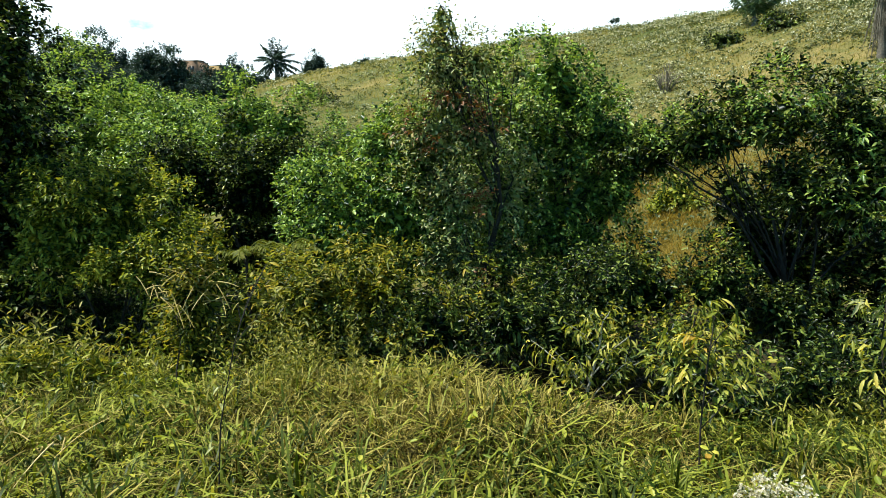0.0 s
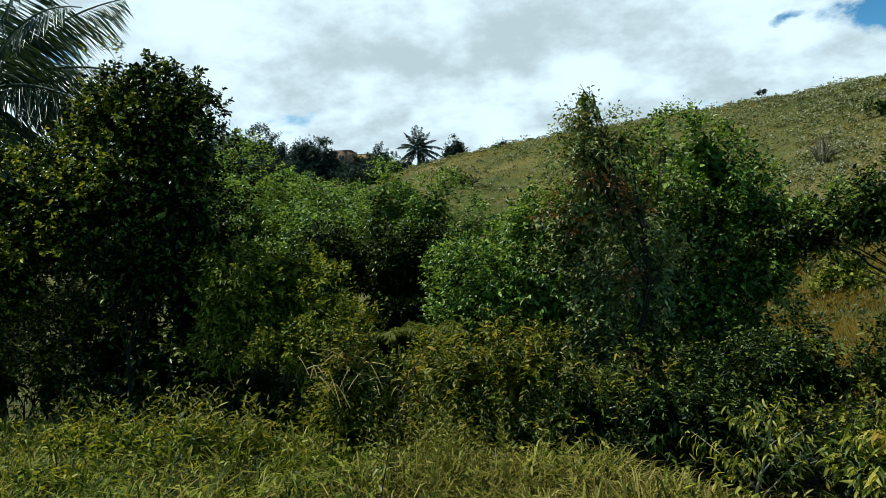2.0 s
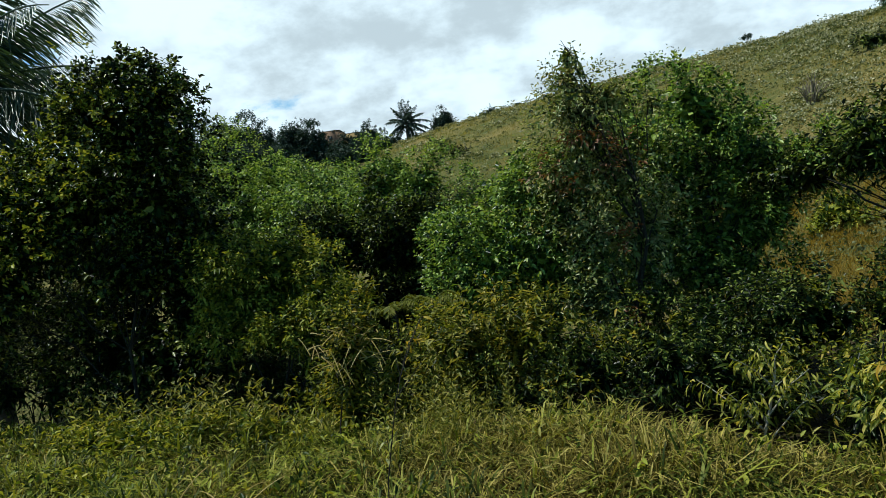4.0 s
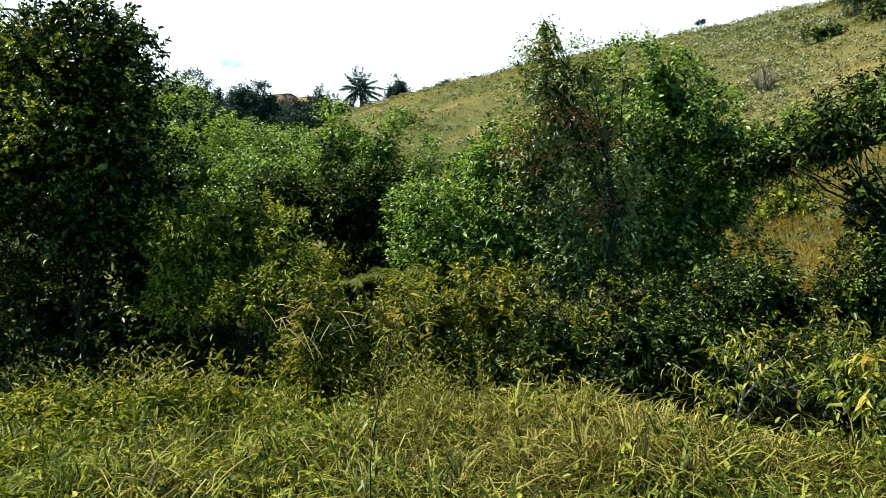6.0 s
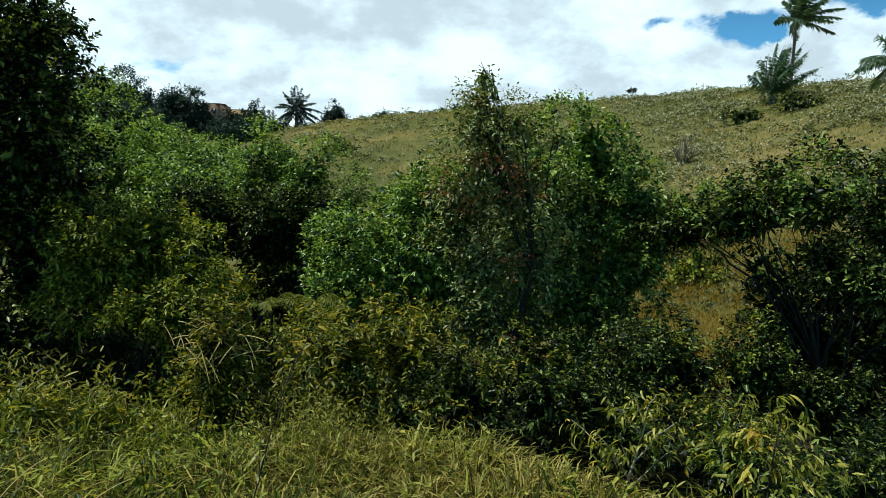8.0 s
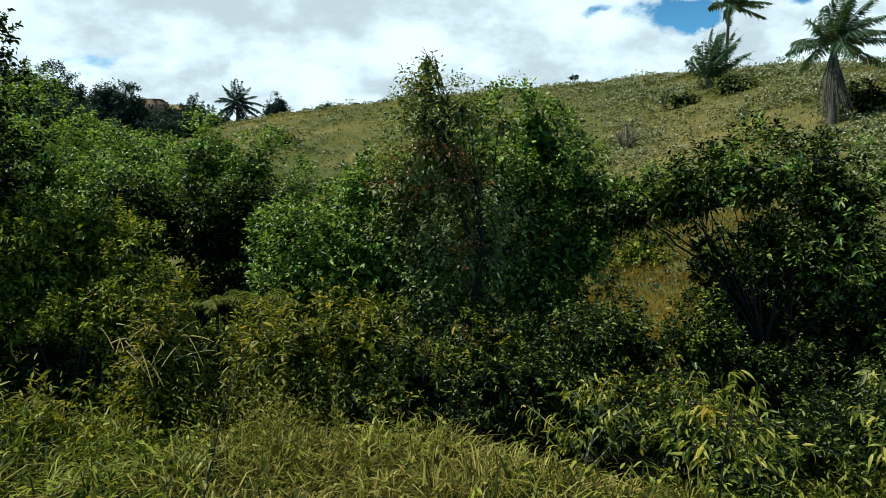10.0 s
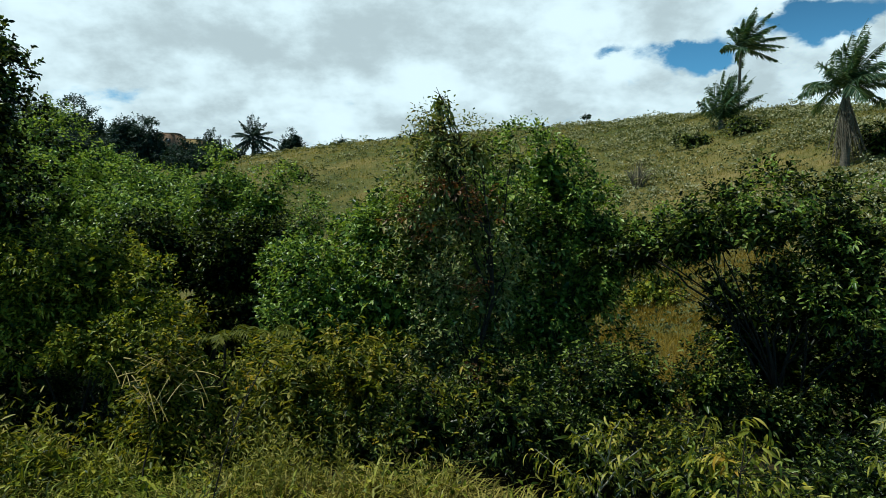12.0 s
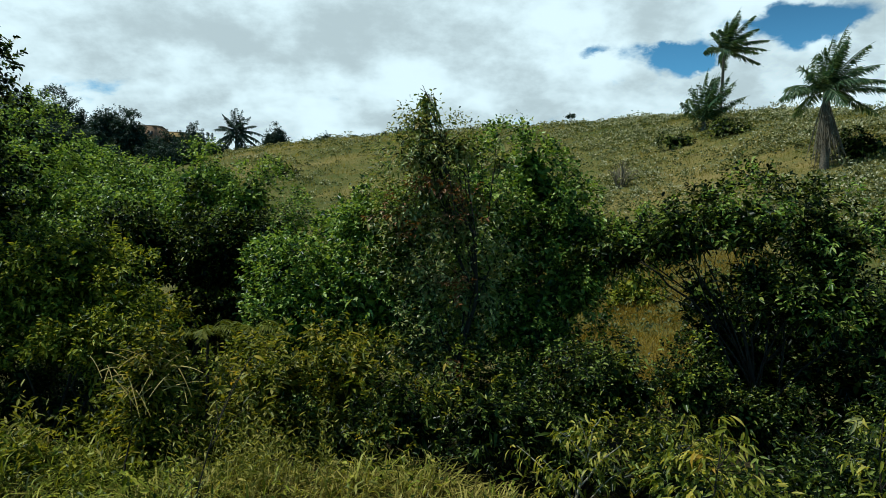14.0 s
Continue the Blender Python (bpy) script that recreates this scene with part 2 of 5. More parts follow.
def ground_material():
    """Earth and short dry grass: olive and tan patches over the slope, dark litter near the thicket."""
    mat, nt, out = material("grassy_earth")
    L = nt.links.new
    co = nt.nodes.new("ShaderNodeTexCoord")
    vec = co.outputs["Object"]
    a = noise_tex(nt, vec, 0.10, 6.0, 0.6)
    b = noise_tex(nt, vec, 1.1, 6.0, 0.65)
    c = noise_tex(nt, vec, 9.0, 4.0, 0.7)
    s = nt.nodes.new("ShaderNodeMath")
    s.operation = "MULTIPLY_ADD"
    s.inputs[1].default_value = 0.5
    L(a, s.inputs[0])
    s2 = nt.nodes.new("ShaderNodeMath")
    s2.operation = "MULTIPLY_ADD"
    s2.inputs[1].default_value = 0.35
    L(b, s2.inputs[0])
    s3 = nt.nodes.new("ShaderNodeMath")
    s3.operation = "MULTIPLY"
    s3.inputs[1].default_value = 0.25
    L(c, s3.inputs[0])
    L(s3.outputs[0], s2.inputs[2])
    L(s2.outputs[0], s.inputs[2])
    st = nt.nodes.new("ShaderNodeMapRange")
    st.inputs[1].default_value, st.inputs[2].default_value = 0.42, 0.67
    L(s.outputs[0], st.inputs[0])
    r = colour_ramp(nt, [(0.060, 0.082, 0.020), (0.112, 0.122, 0.036), (0.195, 0.168, 0.056), (0.290, 0.225, 0.088)])
    L(st.outputs[0], r.inputs[0])
    p = nt.nodes.new("ShaderNodeBsdfPrincipled")
    p.inputs["Roughness"].default_value = 0.95
    p.inputs["Specular IOR Level"].default_value = 0.1
    ln = nt.nodes.new("ShaderNodeVectorMath")
    ln.operation = "LENGTH"
    L(vec, ln.inputs[0])
    edge = nt.nodes.new("ShaderNodeMath")
    edge.operation = "MULTIPLY_ADD"
    edge.inputs[1].default_value = 5.0
    L(b, edge.inputs[0])
    L(ln.outputs[1], edge.inputs[2])
    lit = nt.nodes.new("ShaderNodeMapRange")
    lit.inputs[1].default_value, lit.inputs[2].default_value = 15.0, 18.5
    L(edge.outputs[0], lit.inputs[0])
    litter = colour_ramp(nt, [(0.018, 0.014, 0.008), (0.045, 0.035, 0.018), (0.09, 0.07, 0.03)])
    L(c, litter.inputs[0])
    cm = nt.nodes.new("ShaderNodeMix")
    cm.data_type = "RGBA"
    L(lit.outputs[0], cm.inputs["Factor"])
    L(litter.outputs[0], cm.inputs[6])
    L(r.outputs[0], cm.inputs[7])
    L(cm.outputs[2], p.inputs["Base Color"])
    bp = nt.nodes.new("ShaderNodeBump")
    bp.inputs["Strength"].default_value, bp.inputs["Distance"].default_value = 0.8, 0.15
    L(c, bp.inputs["Height"])
    L(bp.outputs[0], p.inputs["Normal"])
    L(p.outputs[0], out.inputs[0])
    return mat


M["ground"] = ground_material()

# ---- mesh tools ----
rng = np.random.default_rng(7)


def mesh_arrays(name, V, F, mats, smooth=False):
    """A mesh from vertex and face arrays (all faces of one size)."""
    me = bpy.data.meshes.new(name)
    V, F = np.asarray(V, dtype=np.float32), np.asarray(F, dtype=np.int32)
    k = F.shape[1]
    me.vertices.add(len(V))
    me.vertices.foreach_set("co", V.ravel())
    me.loops.add(F.size)
    me.loops.foreach_set("vertex_index", F.ravel())
    me.polygons.add(len(F))
    me.polygons.foreach_set("loop_start", np.arange(0, F.size, k, dtype=np.int32))
    if smooth:
        me.polygons.foreach_set("use_smooth", np.ones(len(F), dtype=bool))
    me.update(calc_edges=True)
    me.materials.append(mats)
    return me


def thing(name, label, category, at=(0, 0, 0), group=""):
    ob = new(name)
    ob.location = at
    return tagged(ob, label, category, group)


def part(name, me, parent, label=""):
    ob = new(name, me)
    ob.parent = parent
    return tagged(ob, label) if label else ob


def unit(v):
    return v / np.maximum(np.linalg.norm(v, axis=-1, keepdims=True), 1e-9)


def leaves(P, D, size, width, droop=0.35, fold=0.25, flat=0.7, simple=False, face=None):
    """Leaves at points P along directions D. size and width: arrays in metres. Returns vertices and triangles."""
    n = len(P)
    D = unit(D)
    up = np.array([0, 0, 1.2]) * flat + rng.normal(0, 0.48, (n, 3))
    if face is not None:
        up = up + face * 0.5
    Nn = unit(up - D * np.sum(up * D, axis=1, keepdims=True))
    S = np.cross(D, Nn)
    l, w = size[:, None], width[:, None]
    drop = np.array([0, 0, 1.0]) * l * droop
    tip = P + D * l * 0.95 - drop
    i = np.arange(n)[:, None]
    if simple:
        mid = P + D * l * 0.48 - drop * 0.42
        V = np.stack([P, mid + S * w * 0.5 + Nn * w * fold, tip, mid - S * w * 0.5 + Nn * w * fold], 1).reshape(-1, 3)
        F = (i * 4 + np.array([[0, 1, 2, 0, 2, 3]])).reshape(-1, 3)
    else:
        m1, m2 = P + D * l * 0.30 - drop * 0.22, P + D * l * 0.66 - drop * 0.60
        V = np.stack([P, m1 + S * w * 0.5 + Nn * w * fold, m2 + S * w * 0.42 + Nn * w * fold, tip, m2 - S * w * 0.42 + Nn * w * fold, m1 - S * w * 0.5 + Nn * w * fold], 1).reshape(-1, 3)
        F = (i * 6 + np.array([[0, 1, 2, 0, 2, 3, 0, 3, 4, 0, 4, 5]])).reshape(-1, 3)
    return V, F


def lumpy(d, seed, amount):
    """Uneven radius for directions d."""
    k = np.array([[1.7, 2.3, 1.1], [3.1, -2.7, 2.2], [-4.3, 3.9, 5.1], [6.2, 7.1, -5.3]])
    ph = np.array([0.3, 1.9, 4.1, 2.6]) + seed * 1.37
    return 1 + amount * np.sum(np.sin(d @ k.T + ph) * np.array([0.4, 0.3, 0.22, 0.16]), axis=1)


def tube(points, radii, sides=6):
    """A tapered round limb through points. Returns vertices and quads."""
    pts, n = np.asarray(points, float), len(points)
    tan = unit(np.gradient(pts, axis=0))
    ref = np.array([0.31, 0.95, 0.07])
    a = unit(np.cross(tan, ref))
    b = np.cross(tan, a)
    th = np.arange(sides) * 2 * math.pi / sides
    ring = a[:, None, :] * np.cos(th)[None, :, None] + b[:, None, :] * np.sin(th)[None, :, None]
    V = (pts[:, None, :] + ring * np.asarray(radii)[:, None, None]).reshape(-1, 3)
    i, j = np.meshgrid(np.arange(n - 1), np.arange(sides), indexing="ij")
    q = np.stack([i * sides + j, i * sides + (j + 1) % sides, (i + 1) * sides + (j + 1) % sides, (i + 1) * sides + j], -1).reshape(-1, 4)
    return V, q


def joined(pieces):
    Vs, Fs, off = [], [], 0
    for V, F in pieces:
        Vs.append(V)
        Fs.append(F + off)
        off += len(V)
    return np.concatenate(Vs), np.concatenate(Fs)


def bent(a, b, n=6, sway=0.12, lift=0.0):
    """A slightly crooked line from a to b."""
    a, b = np.array(a, float), np.array(b, float)
    s = np.linspace(0, 1, n)[:, None]
    l = np.linalg.norm(b - a)
    off = np.cumsum(rng.normal(0, sway * l / n, (n, 3)), axis=0)
    off -= s * off[-1]
    off *= np.sin(s * math.pi) ** 0.5
    return a + (b - a) * s + off + np.array([0, 0, 1]) * lift * l * np.sin(s * math.pi)


# ---- the lie of the land ----
AZ = np.array([-180, -90, -60, -28, -17, -11, -5, 4, 13, 22, 28, 35, 50, 75, 110, 180.0])
CREST_EL = np.array([0.3, 2.0, 6.5, 6.6, 5.9, 7.0, 8.0, 8.9, 9.5, 10.0, 10.0, 9.7, 8.5, 5.0, 0.3, 0.3])
CREST_R = np.array([200, 170, 140, 128, 120, 112, 105, 96, 86, 70, 60, 52, 50, 60, 100, 200.0])


def verge_edge(x):
    return np.interp(x, [-8, -5, -3, -1.7, -0.8, 0.0, 0.6, 1.2, 3, 8], [6.9, 6.6, 6.1, 5.6, 5.3, 4.95, 4.45, 4.2, 4.3, 5.0]) + 0.1 * np.sin(x * 2.7)


def ground_z(x, y):
    x, y = np.asarray(x, float), np.asarray(y, float)
    r = np.hypot(x, y)
    a = np.degrees(np.arctan2(x, y))
    near = -0.04 * np.clip(y, 0, 8) - 0.09 * np.clip(x - 0.5, 0, 2.2) * np.clip((y - 2.2) / 1.5, 0, 1)
    near = near + 0.11 * np.exp(-((x + 0.6) / 1.1) ** 2 - ((y - 4.7) / 0.7) ** 2)
    k = np.clip((y - verge_edge(x)) / 2.2, 0, 1)
    low = near - (1.02 + near) * k * k * (3 - 2 * k)
    e, rc = np.interp(a, AZ, CREST_EL), np.interp(a, AZ, CREST_R)
    foot = 15.0
    s = np.clip((r - foot) / (rc - foot), 0, 1)
    el = np.radians(e - (e + 9.5) * (1 - s) ** 3)
    hill = 1.6 + np.minimum(r, rc) * np.tan(el)
    front = np.clip((y - 2) / 8, 0, 1)
    z = np.where(r < foot, low, hill * front + low * (1 - front))
    bump = 0.10 * np.sin(x * 0.83 + 1.2 * np.sin(y * 0.31)) * np.sin(y * 0.57 + 0.9 * np.sin(x * 0.27)) * np.clip((r - 12) / 20, 0, 1) * np.clip(r / 40, 0.3, 2.0)
    return z + bump


def build_ground():
    az = np.radians(np.concatenate([np.arange(-180, -56, 4.0), np.arange(-56, 56, 0.8), np.arange(56, 180, 4.0)]))
    rr = np.concatenate([[0.001, 0.3], np.geomspace(0.6, 3000, 200)])
    A, R = np.meshgrid(az, rr, indexing="ij")
    X, Y = R * np.sin(A), R * np.cos(A)
    Z = ground_z(X, Y)
    na, nr = A.shape
    V = np.stack([X, Y, Z], -1).reshape(-1, 3)
    i, j = np.meshgrid(np.arange(na), np.arange(nr - 1), indexing="ij")
    i2 = (i + 1) % na
    Q = np.stack([i * nr + j, i2 * nr + j, i2 * nr + j + 1, i * nr + j + 1], -1).reshape(-1, 4)
    ob = new("ground", mesh_arrays("ground", V, Q[:, ::-1], M["ground"], True))
    tagged(ob, "grassy earth verge falling to a hollow and rising as a dry hillside", "ground", kind="structure")


build_ground()


# ---- plants ----
def gz(x, y):
    return float(ground_z(x, y))


def crown_points(lobes, n_leaf_m2, twig, k, spread, seed, uneven, upward, clump_r):
    """Leaf points, directions and outward normals on twigs. Each lobe (cx, cy, cz, rx, ry, rz) carries rounded sprays over its surface, leafy above and bare below, and thinner foliage inside."""
    Ps, Ds, Ns, Is = [], [], [], []
    for j, (cx, cy, cz, rx, ry, rz) in enumerate(lobes):
        c, r = np.array([cx, cy, cz]), np.array([rx, ry, rz])
        area = 4.19 * (rx * ry + ry * rz + rx * rz)
        rs = min(clump_r, 0.55 * min(rx, rz))
        ns = max(5, int(0.50 * area / (rs * rs * 2.2)))
        sd = unit(rng.normal(0, 1, (ns, 3)))
        sc = c + sd * r * (rng.uniform(0.48, 1.05, ns) * lumpy(sd, seed + j, uneven))[:, None]
        sr = rs * rng.lognormal(0, 0.3, ns)
        n1 = max(10, int(0.58 * n_leaf_m2 * area / k))
        pick = rng.choice(ns, n1, p=sr ** 2 / np.sum(sr ** 2))
        d = unit(rng.normal(0, 1, (n1, 3)) + 0.55 * sd[pick] + np.array([0, 0, 0.75]))
        p1 = sc[pick] + d * (sr[pick] * rng.uniform(0.75, 1.1, n1))[:, None]
        shoot = rng.random(n1) > (0.98 if uneven < 0.6 else 0.86)
        p1 = p1 + np.where(shoot, rng.uniform(0.2, 0.55, n1) * rs, 0)[:, None] * unit(d + np.array([0, 0, 0.6]))
        o1 = unit(d + 0.4 * sd[pick])
        n2 = max(6, int(0.22 * n_leaf_m2 * area / k))
        d2 = unit(rng.normal(0, 1, (n2, 3)))
        p2 = c + d2 * r * rng.uniform(0.08, 0.6, n2)[:, None]
        tipp, out = np.concatenate([p1, p2]), np.concatenate([o1, d2])
        n = len(tipp)
        td = unit(out * 0.8 + np.array([0, 0, upward]) + rng.normal(0, 0.35, (n, 3)))
        s = np.linspace(0.0, 1.0, k)[None, :, None]
        pts = tipp[:, None, :] - td[:, None, :] * twig * (1 - s) * rng.uniform(0.5, 1.2, (n, 1, 1))
        ang = (np.arange(k)[None, :] * 2.4 + rng.uniform(0, 6.28, (n, 1)))[..., None]
        u = unit(np.cross(td, np.array([0.13, 0.21, 1.0])))[:, None, :]
        v = np.cross(td, u[:, 0, :])[:, None, :]
        side = u * np.cos(ang) + v * np.sin(ang)
        dd = td[:, None, :] * (0.35 + 0.6 * s) + side * spread + rng.normal(0, 0.25, (n, k, 3))
        Ps.append(pts.reshape(-1, 3))
        Ds.append(dd.reshape(-1, 3))
        Ns.append(np.repeat(out, k, axis=0))
        Is.append(np.repeat(np.arange(n) >= n1, k))
    return np.concatenate(Ps), np.concatenate(Ds), np.concatenate(Ns), np.concatenate(Is)


def tree(name, label, category, base, lobes, leaf="glossy", size=0.09, slim=0.42, lai=2.2, twig=0.16, k=9, spread=0.8, droop=0.35,
         trunk_r=0.05, stems=1, bark="bark", simple=False, seed=1, uneven=0.36, upward=0.35, group="", trunk_top=0.75, extra=None, clump_r=0.0, grow=1.0, limb_to=()):
    """A tree or shrub: trunk or stems from its base, a limb into each lobe of its crown, and a crown of single leaves."""
    bx, by = base
    bz = gz(bx, by)
    top = thing(name, label, category, (bx, by, bz), group)
    rel = [(x - bx, y - by, z - bz, rx * grow, ry * grow, rz * grow) for x, y, z, rx, ry, rz in lobes]
    hi = max(rel, key=lambda q: q[2])
    for st in range(stems):
        tgt = rel[st % len(rel)] if stems > 1 else hi
        foot = (rng.normal(0, 0.06 * stems), rng.normal(0, 0.05 * stems), -0.08)
        path = bent(foot, (tgt[0], tgt[1], tgt[2] * (1.0 if stems > 1 else trunk_top) + tgt[5] * 0.3), 8, 0.25)
        rad = np.linspace(trunk_r, trunk_r * 0.3, 8)
        V, F = tube(path, rad, 7)
        part("trunk" if stems == 1 else "stem", mesh_arrays("trunk", V, F, M[bark], True), top)
        if stems == 1:
            for x, y, z, rx, ry, rz in rel:
                i = int(np.clip(7 * z / max(hi[2], 0.1) * 0.6, 1, 6))
                pieces = []
                main = bent(path[i], (x, y, z + 0.4 * rz), 6, 0.25)
                pieces.append(tube(main, np.linspace(rad[i] * 0.45, 0.004 + rad[i] * 0.1, 6), 5))
                for _ in range(6):
                    d = unit(rng.normal(0, 1, 3) + np.array([0, 0, 0.3]))
                    q = main[rng.integers(2, 6)]
                    pieces.append(tube(bent(q, np.array([x, y, z]) + d * np.array([rx, ry, rz]) * 0.85, 5, 0.2), np.linspace(rad[i] * 0.18, 0.003, 5), 4))
                V, F = joined(pieces)
                part("limb", mesh_arrays("limb", V, F, M[bark], True), top)
    for (x, y, z), rad in limb_to:
        V, F = tube(bent((0, 0, 0.1), (x - bx, y - by, z - bz), 9, 0.12, 0.14), np.linspace(rad, rad * 0.35, 9), 6)
        part("limb", mesh_arrays("limb", V, F, M[bark], True), top)
    area = size * size * slim * 0.6
    P, D, out, inner = crown_points(rel, lai / area, twig, k, spread, seed, uneven, upward, clump_r or 3.4 * size)
    n = len(P)
    ls = size * rng.uniform(0.6, 1.3, n) * np.where(inner, 1.9, 1.0)
    V, F = leaves(P, D, ls, ls * slim * rng.uniform(0.8, 1.2, n), droop, simple=simple, face=out)
    part("crown", mesh_arrays("crown", V, F, M[leaf]), top)
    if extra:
        # tufts of another colour; brighter ones paint the sunlit parts of dark crowns
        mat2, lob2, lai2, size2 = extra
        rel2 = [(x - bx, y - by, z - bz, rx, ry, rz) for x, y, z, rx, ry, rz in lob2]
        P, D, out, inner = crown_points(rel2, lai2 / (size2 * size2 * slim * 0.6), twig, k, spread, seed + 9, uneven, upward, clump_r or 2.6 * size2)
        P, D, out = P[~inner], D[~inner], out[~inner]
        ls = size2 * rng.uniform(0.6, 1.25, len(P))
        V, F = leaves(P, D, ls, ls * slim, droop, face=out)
        part("young_leaves", mesh_arrays("young_leaves", V, F, M[mat2]), top, "tufts of leaves of another colour, painted as sunlit on some crowns")
    return top


# thicket, from the tall tree with the feather palm behind it to the arching tree
tree("tree", "tall dark-green broadleaf tree with a thick leafy crown", "tree", (-5.5, 7.6),
     [(-5.35, 7.5, 3.4, 0.30, 0.4, 0.48), (-4.85, 7.5, 3.25, 0.36, 0.4, 0.42), (-5.1, 7.5, 2.9, 0.5, 0.5, 0.45), (-4.75, 7.5, 2.3, 0.55, 0.7, 0.8), (-5.7, 7.4, 2.4, 0.75, 0.7, 0.85), (-6.6, 7.2, 2.2, 0.9, 0.8, 0.9),
      (-6.9, 7.0, 1.4, 0.8, 0.7, 0.6), (-5.2, 7.5, 1.5, 0.7, 0.5, 0.45), (-4.55, 7.5, 2.85, 0.42, 0.45, 0.5), (-4.5, 7.5, 3.45, 0.22, 0.25, 0.3), (-4.8, 7.5, 3.6, 0.36, 0.35, 0.3), (-5.15, 7.5, 3.8, 0.3, 0.3, 0.22), (-4.5, 7.8, 1.75, 0.5, 0.5, 0.6)], "dark", 0.062, 0.55, 1.7, droop=0.2, trunk_r=0.026, seed=1, uneven=0.75,
     # brighter leaves paint the crown's sunlit top and left front
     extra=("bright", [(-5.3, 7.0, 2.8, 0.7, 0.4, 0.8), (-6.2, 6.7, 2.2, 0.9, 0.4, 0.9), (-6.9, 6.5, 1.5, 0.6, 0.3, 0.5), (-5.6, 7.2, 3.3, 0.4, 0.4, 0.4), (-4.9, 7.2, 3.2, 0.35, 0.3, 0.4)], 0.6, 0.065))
# mostly out of view: added so its shadow darkens the tall tree's lower crown
tree("tree", "dark broadleaf tree closing the thicket, added to shade the tall one beside it", "tree", (-8.3, 7.5),
     [(-8.3, 7.6, 2.6, 0.9, 0.8, 1.0), (-8.1, 7.2, 1.5, 0.8, 0.7, 0.8), (-9.2, 7.4, 1.9, 0.8, 0.7, 1.0), (-8.2, 7.2, 0.5, 0.8, 0.6, 0.7)], "dark", 0.085, 0.5, 1.7, trunk_r=0.05, seed=103, simple=True, uneven=0.5)
# dark fill behind the tall tree: blocks light, leaf colour carries the hollow's shade
tree("tree", "dark broadleaf tree standing in shade among thin stems", "tree", (-6.8, 9.4),
     [(-7.0, 9.4, 2.0, 1.4, 0.9, 1.3), (-5.6, 9.2, 1.2, 1.1, 0.8, 1.2), (-6.3, 9.0, 0.2, 1.6, 0.7, 1.0)], "dark", 0.10, 0.5, 2.2, trunk_r=0.03, stems=7, seed=2, simple=True)
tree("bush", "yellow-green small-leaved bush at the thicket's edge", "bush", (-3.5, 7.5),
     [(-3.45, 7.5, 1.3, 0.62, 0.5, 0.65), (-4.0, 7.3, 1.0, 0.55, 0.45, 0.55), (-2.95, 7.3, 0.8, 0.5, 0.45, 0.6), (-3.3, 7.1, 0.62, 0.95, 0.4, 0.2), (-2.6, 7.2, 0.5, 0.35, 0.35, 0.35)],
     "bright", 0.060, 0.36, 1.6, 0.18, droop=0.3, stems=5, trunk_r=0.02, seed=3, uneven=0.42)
tree("tree", "light-green broadleaf tree behind the thicket", "tree", (-6.6, 14.0),
     [(-6.7, 14, 2.1, 1.0, 0.9, 0.95), (-7.7, 13.4, 1.7, 1.0, 0.9, 1.0), (-5.8, 13.4, 1.5, 1.0, 0.8, 1.0), (-5.0, 13, 0.6, 0.9, 0.8, 0.9)], "glossy", 0.095, 0.5, 2.0, 0.3, trunk_r=0.09, simple=True, seed=4, uneven=0.5, clump_r=0.6)
tree("tree", "light-green broadleaf tree in the hollow", "tree", (-10.5, 22.0),
     [(-10.6, 22, 3.6, 1.4, 1.3, 1.25), (-10.6, 21.5, 2.6, 1.9, 1.4, 1.4), (-12.6, 21, 3.0, 1.5, 1.3, 1.4), (-9.3, 21, 2.4, 1.2, 1.0, 1.2)], "glossy", 0.125, 0.5, 1.8, 0.4, simple=True, trunk_r=0.14, seed=5, uneven=0.5, clump_r=0.8)
tree("tree", "green broadleaf tree in the hollow", "tree", (-7.3, 20.0),
     [(-7.4, 20, 2.8, 1.2, 1.1, 1.2), (-8.4, 19, 1.9, 1.5, 1.0, 1.2), (-6.2, 19, 2.0, 1.2, 1.0, 1.1), (-7.0, 18, 0.9, 1.6, 0.9, 1.2)], "glossy", 0.12, 0.5, 1.8, 0.4, simple=True, trunk_r=0.12, seed=6, uneven=0.5, clump_r=0.75)
tree("tree", "green broadleaf tree below the palm", "tree", (-4.4, 18.0),
     [(-5.1, 18, 2.75, 0.85, 0.9, 1.2), (-3.9, 18, 2.5, 0.75, 0.8, 1.2), (-2.9, 18, 1.7, 0.7, 0.8, 1.1), (-4.4, 17.4, 0.8, 1.5, 0.8, 1.2)], "glossy", 0.11, 0.5, 1.8, 0.35, simple=True, trunk_r=0.1, seed=7, uneven=0.5, clump_r=0.7)
# these two shrubs hold the black hollow's shade in their leaf colour
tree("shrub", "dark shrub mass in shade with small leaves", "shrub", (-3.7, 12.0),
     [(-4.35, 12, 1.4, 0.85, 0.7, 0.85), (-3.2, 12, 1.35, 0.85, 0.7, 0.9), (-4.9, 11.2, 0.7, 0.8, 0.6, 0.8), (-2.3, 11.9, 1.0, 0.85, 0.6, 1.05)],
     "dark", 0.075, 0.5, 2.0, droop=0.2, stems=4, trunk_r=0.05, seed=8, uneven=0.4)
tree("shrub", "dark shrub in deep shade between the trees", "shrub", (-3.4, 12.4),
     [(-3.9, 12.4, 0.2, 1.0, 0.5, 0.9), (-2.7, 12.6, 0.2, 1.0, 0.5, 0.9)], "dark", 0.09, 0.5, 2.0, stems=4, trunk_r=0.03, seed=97)
